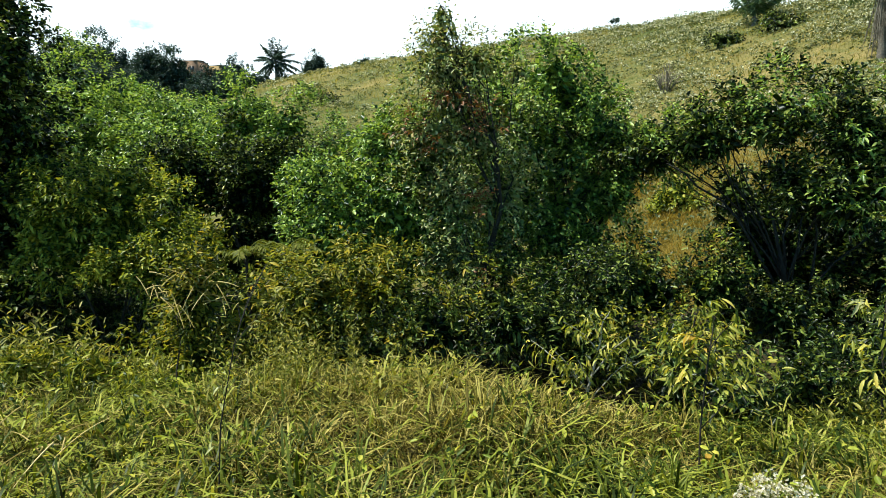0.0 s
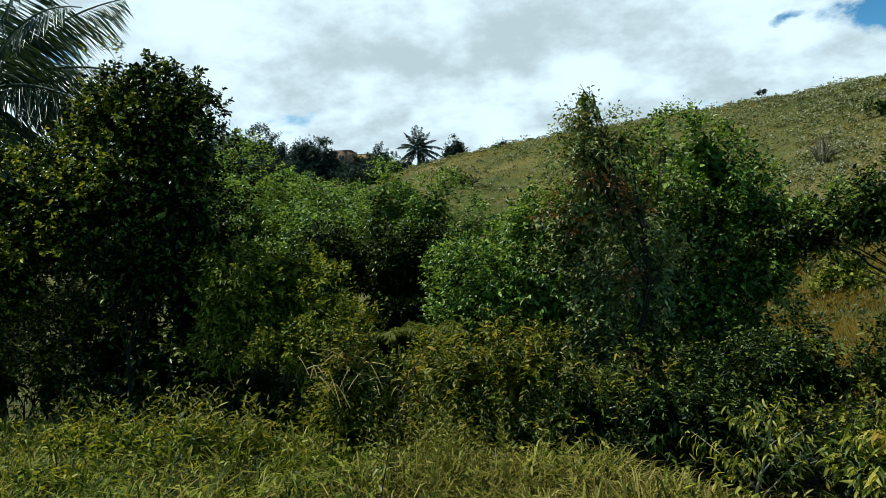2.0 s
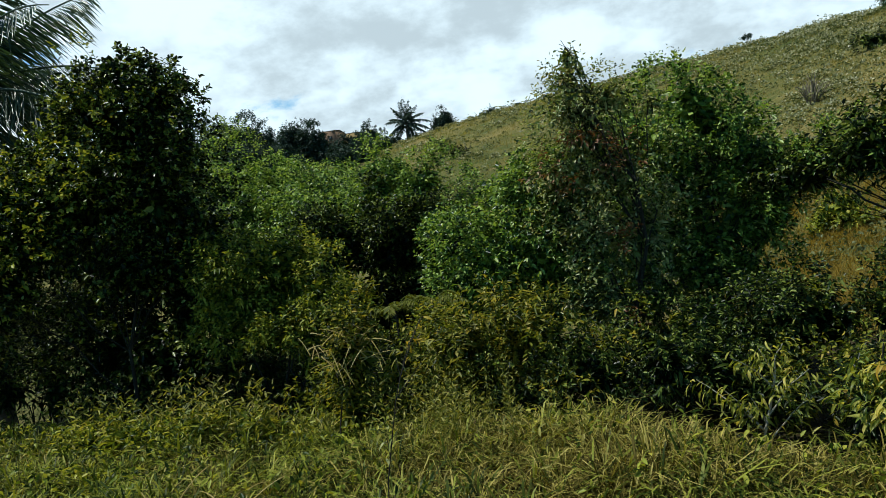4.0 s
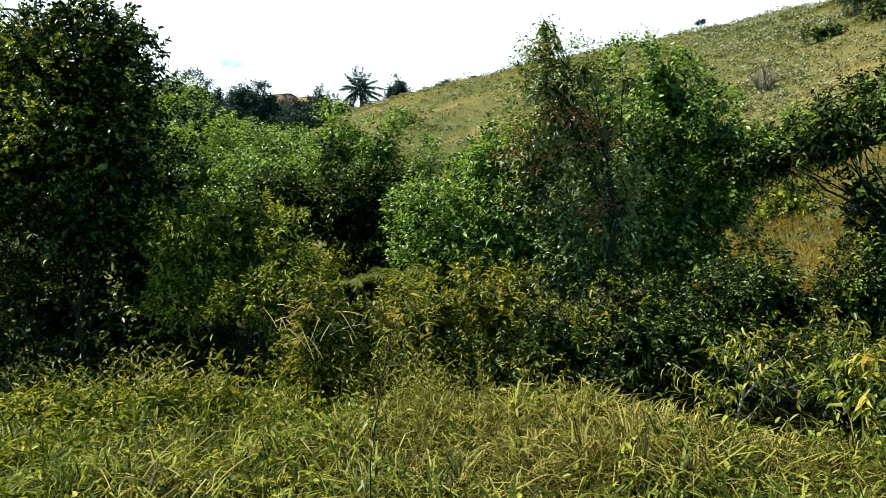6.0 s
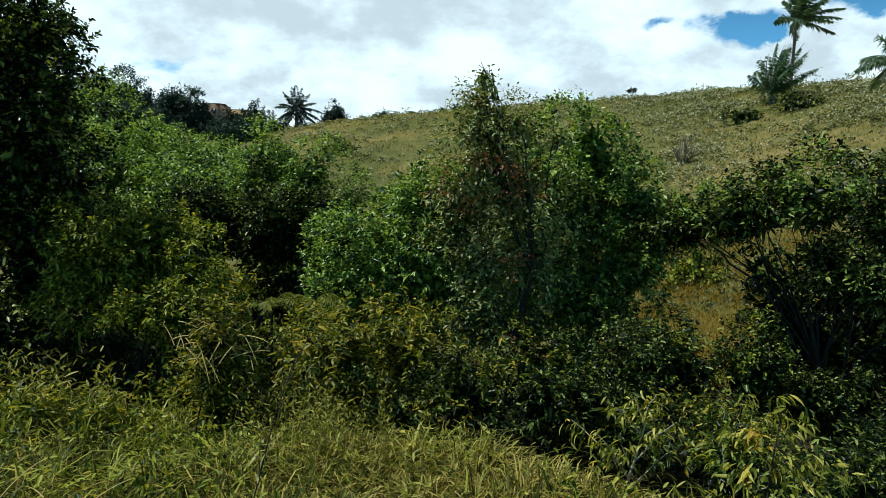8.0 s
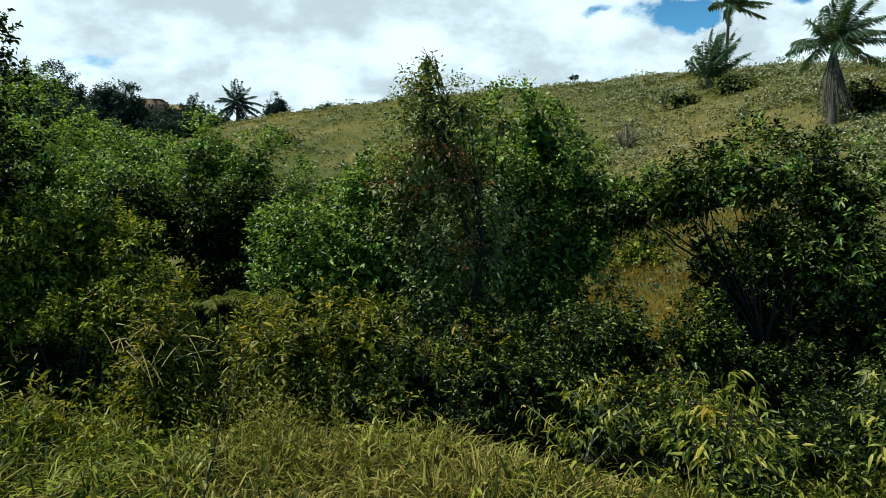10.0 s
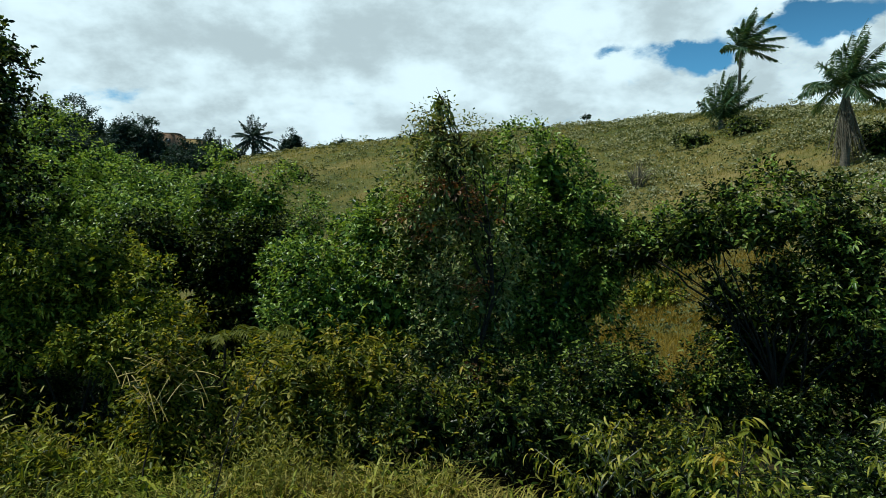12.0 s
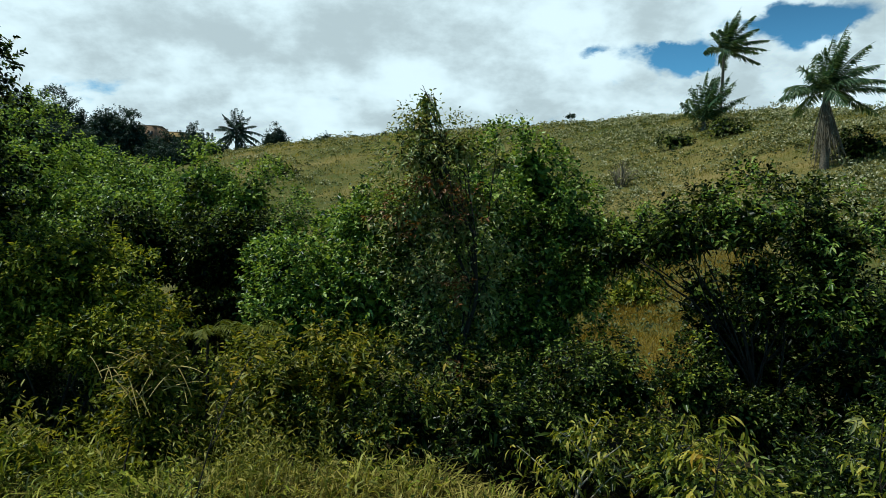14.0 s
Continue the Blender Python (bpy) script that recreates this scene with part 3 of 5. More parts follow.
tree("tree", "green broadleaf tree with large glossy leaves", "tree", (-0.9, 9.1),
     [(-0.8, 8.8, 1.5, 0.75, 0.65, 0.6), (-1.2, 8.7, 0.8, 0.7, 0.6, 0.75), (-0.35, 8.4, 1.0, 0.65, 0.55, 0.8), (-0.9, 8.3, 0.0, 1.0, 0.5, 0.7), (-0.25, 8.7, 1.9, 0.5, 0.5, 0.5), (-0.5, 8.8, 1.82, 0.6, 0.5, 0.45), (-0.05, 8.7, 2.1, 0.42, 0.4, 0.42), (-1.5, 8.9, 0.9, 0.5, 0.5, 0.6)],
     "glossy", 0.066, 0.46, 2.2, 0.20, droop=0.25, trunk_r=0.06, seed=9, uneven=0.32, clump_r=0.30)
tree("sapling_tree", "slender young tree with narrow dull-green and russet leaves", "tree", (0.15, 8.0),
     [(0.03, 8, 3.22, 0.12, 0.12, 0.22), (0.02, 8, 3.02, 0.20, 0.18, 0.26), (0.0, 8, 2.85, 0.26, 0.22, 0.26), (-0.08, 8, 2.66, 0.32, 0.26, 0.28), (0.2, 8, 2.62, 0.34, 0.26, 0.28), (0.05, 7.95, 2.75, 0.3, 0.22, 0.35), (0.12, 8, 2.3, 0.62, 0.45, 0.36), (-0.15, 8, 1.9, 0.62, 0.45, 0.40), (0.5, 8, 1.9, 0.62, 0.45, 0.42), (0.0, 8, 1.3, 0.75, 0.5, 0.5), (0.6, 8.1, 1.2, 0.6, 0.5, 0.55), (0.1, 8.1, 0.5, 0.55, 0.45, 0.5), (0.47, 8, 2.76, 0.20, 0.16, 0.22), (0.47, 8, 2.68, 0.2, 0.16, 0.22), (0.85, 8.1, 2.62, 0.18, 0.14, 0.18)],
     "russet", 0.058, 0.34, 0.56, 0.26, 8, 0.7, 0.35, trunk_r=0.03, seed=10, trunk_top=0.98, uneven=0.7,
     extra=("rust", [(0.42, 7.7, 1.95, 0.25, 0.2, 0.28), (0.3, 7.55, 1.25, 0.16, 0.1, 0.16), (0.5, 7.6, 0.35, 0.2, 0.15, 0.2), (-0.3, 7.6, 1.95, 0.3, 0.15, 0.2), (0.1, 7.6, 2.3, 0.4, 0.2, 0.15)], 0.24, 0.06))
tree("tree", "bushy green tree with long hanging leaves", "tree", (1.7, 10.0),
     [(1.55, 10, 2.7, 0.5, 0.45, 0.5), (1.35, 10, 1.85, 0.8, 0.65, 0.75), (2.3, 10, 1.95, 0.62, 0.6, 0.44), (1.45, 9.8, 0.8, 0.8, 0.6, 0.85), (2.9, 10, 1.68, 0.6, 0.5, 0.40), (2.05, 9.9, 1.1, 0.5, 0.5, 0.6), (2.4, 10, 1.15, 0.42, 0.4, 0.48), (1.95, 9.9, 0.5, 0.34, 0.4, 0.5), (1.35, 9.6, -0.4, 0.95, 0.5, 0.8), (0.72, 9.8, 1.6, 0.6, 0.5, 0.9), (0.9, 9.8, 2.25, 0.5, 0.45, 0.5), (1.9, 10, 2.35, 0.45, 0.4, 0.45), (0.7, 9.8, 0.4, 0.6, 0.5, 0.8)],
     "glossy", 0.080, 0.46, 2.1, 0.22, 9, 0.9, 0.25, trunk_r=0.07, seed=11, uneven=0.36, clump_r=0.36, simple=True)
tree("tree", "arching dark tree with leaning limbs and a flat leafy top", "tree", (4.7, 9.1),
     [(2.8, 9.6, 1.62, 0.42, 0.4, 0.34), (3.35, 9, 1.85, 0.65, 0.55, 0.4), (4.2, 9, 2.0, 0.75, 0.65, 0.48), (5.2, 8.9, 1.75, 0.75, 0.65, 0.5), (4.9, 8.5, 1.1, 0.85, 0.5, 0.45), (5.75, 8.3, 0.9, 0.6, 0.55, 0.6), (4.5, 9.1, 1.3, 0.5, 0.45, 0.35)],
     "dark", 0.09, 0.36, 1.4, 0.25, 9, 0.8, 0.3, trunk_r=0.05, seed=12, uneven=0.4, trunk_top=0.55,
     # lighter leaves paint the lit upper edge of this crown
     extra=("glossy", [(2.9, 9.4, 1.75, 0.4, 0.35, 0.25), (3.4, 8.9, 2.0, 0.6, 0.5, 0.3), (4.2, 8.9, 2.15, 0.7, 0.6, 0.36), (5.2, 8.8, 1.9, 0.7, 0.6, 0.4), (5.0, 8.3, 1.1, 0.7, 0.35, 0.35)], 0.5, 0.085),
     limb_to=[((2.8, 8.9, 1.5), 0.024), ((3.0, 8.9, 1.8), 0.018), ((3.4, 8.8, 1.9), 0.015), ((4.6, 8.8, 1.5), 0.02), ((3.9, 8.9, 1.7), 0.013)])
# near-black foliage painting the shade below the arching crown
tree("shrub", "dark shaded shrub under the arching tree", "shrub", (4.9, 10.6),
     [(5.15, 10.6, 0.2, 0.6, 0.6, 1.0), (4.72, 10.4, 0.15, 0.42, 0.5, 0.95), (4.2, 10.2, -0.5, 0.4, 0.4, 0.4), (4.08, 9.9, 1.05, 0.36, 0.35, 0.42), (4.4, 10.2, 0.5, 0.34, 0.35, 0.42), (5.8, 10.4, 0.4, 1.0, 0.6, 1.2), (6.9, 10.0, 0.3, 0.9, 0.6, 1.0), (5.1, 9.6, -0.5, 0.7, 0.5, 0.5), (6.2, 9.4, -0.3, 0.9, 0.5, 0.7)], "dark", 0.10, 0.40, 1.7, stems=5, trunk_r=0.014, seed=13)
tree("shrub", "small yellowing shrub with narrow leaves", "shrub", (-0.9, 6.4),
     [(-1.25, 6.3, 0.52, 0.42, 0.35, 0.38), (-0.65, 6.4, 0.5, 0.45, 0.35, 0.4), (-1.0, 6.2, 0.1, 0.65, 0.3, 0.38)], "yellowish", 0.064, 0.28, 1.1, 0.15, stems=5, trunk_r=0.015, seed=14, uneven=0.9,
     extra=("weedleaf", [(-1.3, 6.1, 0.45, 0.45, 0.3, 0.4), (-0.6, 6.2, 0.5, 0.4, 0.25, 0.35), (-1.2, 6.0, 0.0, 0.4, 0.2, 0.3)], 0.38, 0.10))
tree("shrub", "low dark shrub with narrow glossy leaves", "shrub", (-0.2, 6.2),
     [(-0.7, 6.0, -0.05, 0.5, 0.3, 0.36), (-0.1, 6.2, 0.15, 0.55, 0.3, 0.45), (0.5, 6.4, 0.1, 0.5, 0.35, 0.5), (1.0, 6.6, 0.0, 0.45, 0.3, 0.45)], "dark", 0.06, 0.30, 0.75, 0.15, stems=6, trunk_r=0.012, seed=15, uneven=0.9,
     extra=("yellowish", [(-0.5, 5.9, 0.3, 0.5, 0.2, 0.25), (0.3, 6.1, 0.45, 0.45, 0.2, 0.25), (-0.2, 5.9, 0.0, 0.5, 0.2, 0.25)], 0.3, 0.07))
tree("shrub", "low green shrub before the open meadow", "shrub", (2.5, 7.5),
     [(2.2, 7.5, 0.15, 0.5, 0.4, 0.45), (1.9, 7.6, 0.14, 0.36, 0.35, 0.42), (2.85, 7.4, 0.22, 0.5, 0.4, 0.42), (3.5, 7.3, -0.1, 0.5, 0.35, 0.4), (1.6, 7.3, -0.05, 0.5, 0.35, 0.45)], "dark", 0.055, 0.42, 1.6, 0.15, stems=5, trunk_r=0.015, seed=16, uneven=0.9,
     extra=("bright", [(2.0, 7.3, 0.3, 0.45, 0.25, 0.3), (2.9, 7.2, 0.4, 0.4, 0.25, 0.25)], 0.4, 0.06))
tree("shrub", "low leafy shrub beside the verge", "shrub", (-3.6, 5.4),
     [(-3.5, 5.6, 0.06, 0.4, 0.3, 0.16), (-4.2, 5.7, 0.0, 0.5, 0.3, 0.18), (-3.0, 5.6, 0.0, 0.3, 0.3, 0.16), (-4.9, 5.9, -0.05, 0.4, 0.3, 0.15)], "bright", 0.095, 0.20, 0.7, 0.18, stems=5, trunk_r=0.01, seed=17, uneven=0.9)
tree("shrub", "tangled shrub overhung with dry straw", "shrub", (-2.0, 5.7),
     [(-2.1, 5.7, 0.6, 0.3, 0.25, 0.42), (-2.0, 5.6, 0.05, 0.36, 0.25, 0.4)], "yellowish", 0.06, 0.3, 1.6, 0.15, stems=4, trunk_r=0.01, seed=18, uneven=0.9)
tree("shrub", "low leafy plants with lit yellow-green leaves beside the saplings", "shrub", (2.3, 4.8),
     [(2.05, 4.7, -0.05, 0.42, 0.3, 0.28), (2.6, 4.9, 0.0, 0.4, 0.3, 0.33), (1.7, 4.9, 0.0, 0.35, 0.3, 0.3)], "dark", 0.07, 0.26, 0.7, 0.16, stems=6, trunk_r=0.008, seed=101, uneven=0.9)
tree("shrub", "low leafy plants with narrow green leaves at the hollow's edge", "shrub", (3.4, 5.0),
     [(3.2, 4.9, 0.0, 0.4, 0.3, 0.35), (3.8, 5.1, 0.1, 0.45, 0.3, 0.4), (4.3, 5.3, 0.1, 0.4, 0.3, 0.4)], "dark", 0.07, 0.26, 0.7, 0.16, stems=6, trunk_r=0.008, seed=102, uneven=0.9)
# undergrowth that closes the thicket towards the ground; its dark leaves have the shade painted in
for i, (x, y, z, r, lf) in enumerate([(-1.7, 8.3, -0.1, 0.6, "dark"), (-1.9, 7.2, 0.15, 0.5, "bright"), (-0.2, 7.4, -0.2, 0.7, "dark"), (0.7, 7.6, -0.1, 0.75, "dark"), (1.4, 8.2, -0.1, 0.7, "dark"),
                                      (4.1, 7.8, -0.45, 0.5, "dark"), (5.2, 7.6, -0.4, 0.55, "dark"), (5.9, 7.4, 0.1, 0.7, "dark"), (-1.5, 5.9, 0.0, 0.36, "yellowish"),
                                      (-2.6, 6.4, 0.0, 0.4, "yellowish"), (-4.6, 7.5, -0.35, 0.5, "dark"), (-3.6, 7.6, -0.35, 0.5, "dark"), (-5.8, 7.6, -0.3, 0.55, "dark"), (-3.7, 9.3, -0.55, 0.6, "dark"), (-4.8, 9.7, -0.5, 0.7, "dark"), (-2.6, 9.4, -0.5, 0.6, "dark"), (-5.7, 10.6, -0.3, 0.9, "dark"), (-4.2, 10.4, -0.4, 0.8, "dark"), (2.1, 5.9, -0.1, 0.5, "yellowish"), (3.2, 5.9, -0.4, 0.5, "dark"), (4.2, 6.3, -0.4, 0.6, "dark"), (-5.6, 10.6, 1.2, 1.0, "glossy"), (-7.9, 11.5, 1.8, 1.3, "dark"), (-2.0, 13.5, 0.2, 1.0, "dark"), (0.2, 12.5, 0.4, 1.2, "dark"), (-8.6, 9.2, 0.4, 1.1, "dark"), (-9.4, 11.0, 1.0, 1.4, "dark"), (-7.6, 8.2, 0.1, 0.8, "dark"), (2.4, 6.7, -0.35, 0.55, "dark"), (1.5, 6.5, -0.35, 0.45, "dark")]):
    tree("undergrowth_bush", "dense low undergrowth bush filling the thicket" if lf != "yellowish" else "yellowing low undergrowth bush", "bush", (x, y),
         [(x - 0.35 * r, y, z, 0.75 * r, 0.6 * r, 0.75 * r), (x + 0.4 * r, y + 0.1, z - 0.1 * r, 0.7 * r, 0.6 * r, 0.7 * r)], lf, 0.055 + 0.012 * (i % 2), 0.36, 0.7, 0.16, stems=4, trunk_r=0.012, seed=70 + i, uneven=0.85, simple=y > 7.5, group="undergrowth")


xb, yb = 21.0 * math.sin(radians(18.2)), 21.0 * math.cos(radians(18.2))
zb = gz(xb, yb)
tree("bush", "yellow-green bush at the meadow's edge", "bush", (xb, yb), [(xb, yb, zb + 0.6, 0.42, 0.4, 0.4), (xb + 0.35, yb, zb + 0.25, 0.45, 0.4, 0.3), (xb - 0.4, yb, zb + 0.25, 0.4, 0.4, 0.3)], "bright", 0.12, 0.5, 1.7, 0.25, stems=4, trunk_r=0.02, seed=95, uneven=0.5)


# saplings with long hanging leaves, each leaf a piece of its own
def leaf_blade(name, wid, arch, mat):
    """One hanging leaf along +x, 1 long: folded along its midrib, arched, pointed."""
    s = np.linspace(0, 1, 6)
    w = wid * np.sin(np.clip(s, 0.02, 1) ** 0.8 * math.pi) ** 0.8
    x, z = s - 0.18 * arch * s ** 3, -arch * s ** 2 * 0.62
    V = []
    for i in range(6):
        V += [(x[i], -w[i] / 2, z[i] + w[i] * 0.22), (x[i], 0, z[i]), (x[i], w[i] / 2, z[i] + w[i] * 0.22)]
    F = []
    for i in range(5):
        a, b = i * 3, i * 3 + 3
        F += [(a, b, b + 1, a + 1), (a + 1, b + 1, b + 2, a + 2)]
    return mesh_arrays(name, np.array(V), np.array(F), mat, True)


def object_leaf_material(name, cols, rough=0.35, trans=0.3):
    mat = leaf_material(name, cols, rough, trans, 0.35, 0.2)
    nt = mat.node_tree
    info = nt.nodes.new("ShaderNodeObjectInfo")
    for l in list(nt.links):
        if l.from_socket.name == "Random Per Island":
            to = l.to_socket
            nt.links.remove(l)
            nt.links.new(info.outputs["Random"], to)
    return mat


# ramp spans painted shade and painted sun highlights from leaf to leaf
M["hangleaf"] = object_leaf_material("hanging_leaf", [(0.025, 0.034, 0.006, 0.0), (0.070, 0.100, 0.014, 0.3), (0.290, 0.310, 0.045, 0.50), (0.640, 0.590, 0.150, 0.74), (0.580, 0.380, 0.07, 1.0)], 0.36, 0.42)
M["hangpale"] = object_leaf_material("pale_hanging_leaf", [(0.22, 0.24, 0.08), (0.36, 0.36, 0.14), (0.50, 0.47, 0.24)], 0.4, 0.25)
M["hangyellow"] = object_leaf_material("yellow_leaf", [(0.34, 0.26, 0.03), (0.48, 0.36, 0.05), (0.40, 0.20, 0.03)], 0.45, 0.35)
LEAF = [leaf_blade("leaf", 0.20, a, M["hangleaf"]) for a in (0.3, 0.6, 0.95, 1.3)]
PALE = [leaf_blade("pale_leaf", 0.24, a, M["hangpale"]) for a in (0.4, 0.7)]
YELLOW = [leaf_blade("yellow_leaf", 0.28, a, M["hangyellow"]) for a in (0.5, 0.9)]


def put_leaf(meshes, parent, p, az, pitch, length, name="leaf"):
    ob = new(name, meshes[int(rng.integers(len(meshes)))])
    ob.parent = parent
    ob.matrix_basis = Matrix.LocRotScale(tuple(p), Euler((rng.normal(0, 0.6), -pitch, az)), (length, length, length))
    return ob


def sapling(label, base, stem, tufts, leaf_len=0.13, bark="bark", r=0.010, group="saplings on the verge"):
    """A sapling: a main stem through world points, a twig to each tuft (x, y, z, leaves, size, meshes), leaves hanging round each tuft."""
    bx, by = base
    o = np.array([bx, by, gz(bx, by)])
    top = thing("sapling", label, "sapling", tuple(o), group)
    pts = np.array([o - [0, 0, 0.05]] + [np.array(q) for q in stem]) - o
    s = np.linspace(0, 1, len(pts))
    u = np.linspace(0, 1, 10)
    path = np.stack([np.interp(u, s, pts[:, i]) for i in range(3)], 1)
    V, F = tube(path, np.linspace(r, r * 0.45, 10), 6)
    part("stem", mesh_arrays("stem", V, F, M[bark], True), top)
    for x, y, z, n, size, meshes in tufts:
        t = np.array([x, y, z]) - o
        reach = math.hypot(t[0] - path[5][0], t[1] - path[5][1])
        root = path[int(np.clip(np.searchsorted(path[:, 2], t[2] - 0.12 - 0.7 * reach), 1, 9))]
        tw = bent(root, t, 6, 0.15, 0.08)
        V, F = tube(tw, np.linspace(r * 0.5, r * 0.2, 6), 5)
        twig = part("twig", mesh_arrays("twig", V, F, M[bark], True), top)
        count = n if n < 7 else int(n * 3.2)
        run = tw[-1] - tw[0]
        way = math.atan2(run[1], run[0])
        for i in range(count):
            u = 1 - 0.7 * i / count
            q = np.array([np.interp(u, np.linspace(0, 1, 6), tw[:, j]) for j in range(3)]) + rng.normal(0, 0.3 * size, 3)
            az = way + (1 if i % 2 else -1) * rng.uniform(0.35, 1.5) + rng.normal(0, 0.2)
            put_leaf(meshes, twig, q, az, rng.uniform(-1.0, 0.45), leaf_len * rng.uniform(0.5, 1.0))
    return top


sapling("leafy sapling with long drooping yellow-green leaves", (1.36, 3.72), [(1.37, 3.73, 0.1), (1.41, 3.75, 0.45), (1.47, 3.8, 0.72)],
        [(1.47, 3.8, 0.80, 9, 0.06, LEAF), (1.56, 3.75, 0.70, 9, 0.08, LEAF), (1.22, 3.85, 0.60, 13, 0.10, LEAF), (1.10, 3.9, 0.52, 11, 0.09, LEAF), (1.32, 3.8, 0.64, 8, 0.07, YELLOW + LEAF), (1.24, 3.75, 0.45, 10, 0.1, LEAF),
         (1.63, 3.75, 0.52, 12, 0.10, LEAF), (1.83, 3.75, 0.44, 12, 0.09, LEAF), (1.74, 3.75, 0.48, 8, 0.08, LEAF), (1.42, 3.75, 0.45, 6, 0.03, YELLOW), (1.38, 3.72, -0.02, 9, 0.05, LEAF + YELLOW), (1.5, 3.8, 0.5, 8, 0.12, LEAF), (1.35, 3.9, 0.35, 9, 0.12, LEAF)], 0.10, "bark", 0.0065)
sapling("bushy sapling with forked pale stems and narrow leaves", (0.97, 4.85), [(0.98, 4.88, -0.05), (1.03, 4.9, 0.1), (1.08, 4.9, 0.3)],
        [(0.82, 4.9, 0.45, 12, 0.1, LEAF), (1.0, 4.9, 0.5, 12, 0.1, LEAF), (1.15, 4.9, 0.52, 12, 0.1, LEAF), (1.28, 4.85, 0.35, 10, 0.1, LEAF), (0.75, 4.85, 0.25, 10, 0.1, LEAF), (0.9, 4.8, 0.2, 10, 0.12, LEAF),
         (0.72, 4.8, 0.05, 8, 0.1, LEAF), (1.1, 4.8, 0.3, 9, 0.1, LEAF), (0.6, 5.0, 0.3, 8, 0.1, LEAF), (1.3, 4.9, 0.15, 8, 0.1, LEAF)], 0.105, "palebark", 0.013)
sapling("sapling with pale drooping leaves", (2.8, 4.4), [(2.8, 4.42, 0.1), (2.8, 4.45, 0.4), (2.85, 4.5, 0.62)],
        [(2.69, 4.5, 0.62, 11, 0.08, LEAF + PALE), (2.95, 4.5, 0.68, 11, 0.1, LEAF), (2.58, 4.45, 0.40, 10, 0.1, LEAF), (2.85, 4.4, 0.45, 11, 0.12, PALE + LEAF), (3.1, 4.4, 0.5, 10, 0.1, LEAF), (2.7, 4.4, 0.2, 10, 0.12, LEAF), (3.0, 4.4, 0.25, 10, 0.12, LEAF), (3.3, 4.5, 0.6, 9, 0.1, LEAF)], 0.115)
sapling("narrow-leaved sapling in front of the dark shrubs", (1.85, 5.3), [(1.85, 5.3, 0.1), (1.9, 5.3, 0.4)],
        [(1.75, 5.3, 0.35, 10, 0.1, LEAF), (1.95, 5.3, 0.45, 10, 0.1, LEAF), (2.15, 5.2, 0.35, 9, 0.1, LEAF), (1.6, 5.2, 0.2, 9, 0.1, LEAF), (2.3, 5.1, 0.15, 9, 0.1, LEAF), (2.0, 5.1, 0.15, 9, 0.1, LEAF)], 0.10)
sapling("tall spindly weed with a few yellow leaves at its top", (-1.2, 3.4), [(-1.16, 3.4, 0.3), (-1.11, 3.4, 0.52), (-1.05, 3.42, 0.79), (-0.99, 3.5, 0.96), (-0.94, 3.65, 1.1)],
        [(-0.93, 3.68, 1.11, 6, 0.04, YELLOW), (-1.06, 3.5, 0.97, 5, 0.05, PALE), (-0.88, 3.6, 0.95, 5, 0.05, PALE), (-1.13, 3.4, 0.6, 4, 0.04, PALE), (-1.15, 3.4, 0.48, 5, 0.05, PALE + YELLOW), (-1.2, 3.4, 0.3, 5, 0.05, PALE)], 0.085, "bark", 0.0045)
sapling("broad-leaved weed with pale glossy leaves", (-1.4, 6.1), [(-1.4, 6.15, 0.1)],
        [(-1.42, 6.2, 0.1, 7, 0.06, PALE), (-1.1, 6.1, 0.12, 6, 0.06, PALE), (-1.6, 6.0, 0.2, 5, 0.05, PALE)], 0.13, "bark", 0.006)


def flowering_weed(label, base, heads):
    """A tall weed with flat clusters of small white florets."""
    bx, by = base
    o = np.array([bx, by, gz(bx, by)])
    top = thing("flowering_weed", label, "weed", tuple(o), "white-flowered weeds")
    for x, y, z, w in heads:
        t = np.array([x, y, z]) - o
        V, F = tube(bent((rng.normal(0, 0.02), rng.normal(0, 0.02), -0.03), t, 7, 0.12), np.linspace(0.005, 0.0025, 7), 5)
        stem = part("stem", mesh_arrays("stem", V, F, M["fern"], True), top)
        n = 64
        a, q = rng.uniform(0, 6.28, n), np.sqrt(rng.random(n)) * w
        P = t + np.stack([q * np.cos(a), q * np.sin(a), rng.normal(0, 0.018, n) - q * 0.35], 1)
        k = 4
        P = np.repeat(P, k, axis=0)
        D = unit(rng.normal(0, 1, (n * k, 3)) + np.array([0, 0, 0.6]))
        ls = rng.uniform(0.007, 0.013, n * k)
        V, F = leaves(P, D, ls, ls * 0.7, 0.1, simple=True)
        tagged(part("flower_head", mesh_arrays("flower_head", V, F, M["petal"]), stem, "cluster of tiny white florets"), kind="stuff")
    m = 26
    P = np.stack([rng.normal(0, 0.09, m), rng.normal(0, 0.06, m), rng.uniform(0.08, 0.45, m)], 1)
    V, F = leaves(P, unit(rng.normal(0, 1, (m, 3)) + np.array([0, 0, 0.1])), rng.uniform(0.05, 0.09, m), rng.uniform(0.02, 0.035, m))
    part("foliage", mesh_arrays("foliage", V, F, M["dark"]), top)
    return top


flowering_weed("tall weed with dense clusters of white florets", (0.98, 2.0), [(0.88, 2.0, 0.58, 0.04), (0.95, 2.02, 0.62, 0.05), (1.03, 2.0, 0.60, 0.05), (1.0, 1.96, 0.53, 0.05), (0.92, 1.97, 0.51, 0.04), (1.09, 2.0, 0.55, 0.045), (0.97, 2.05, 0.56, 0.04)])
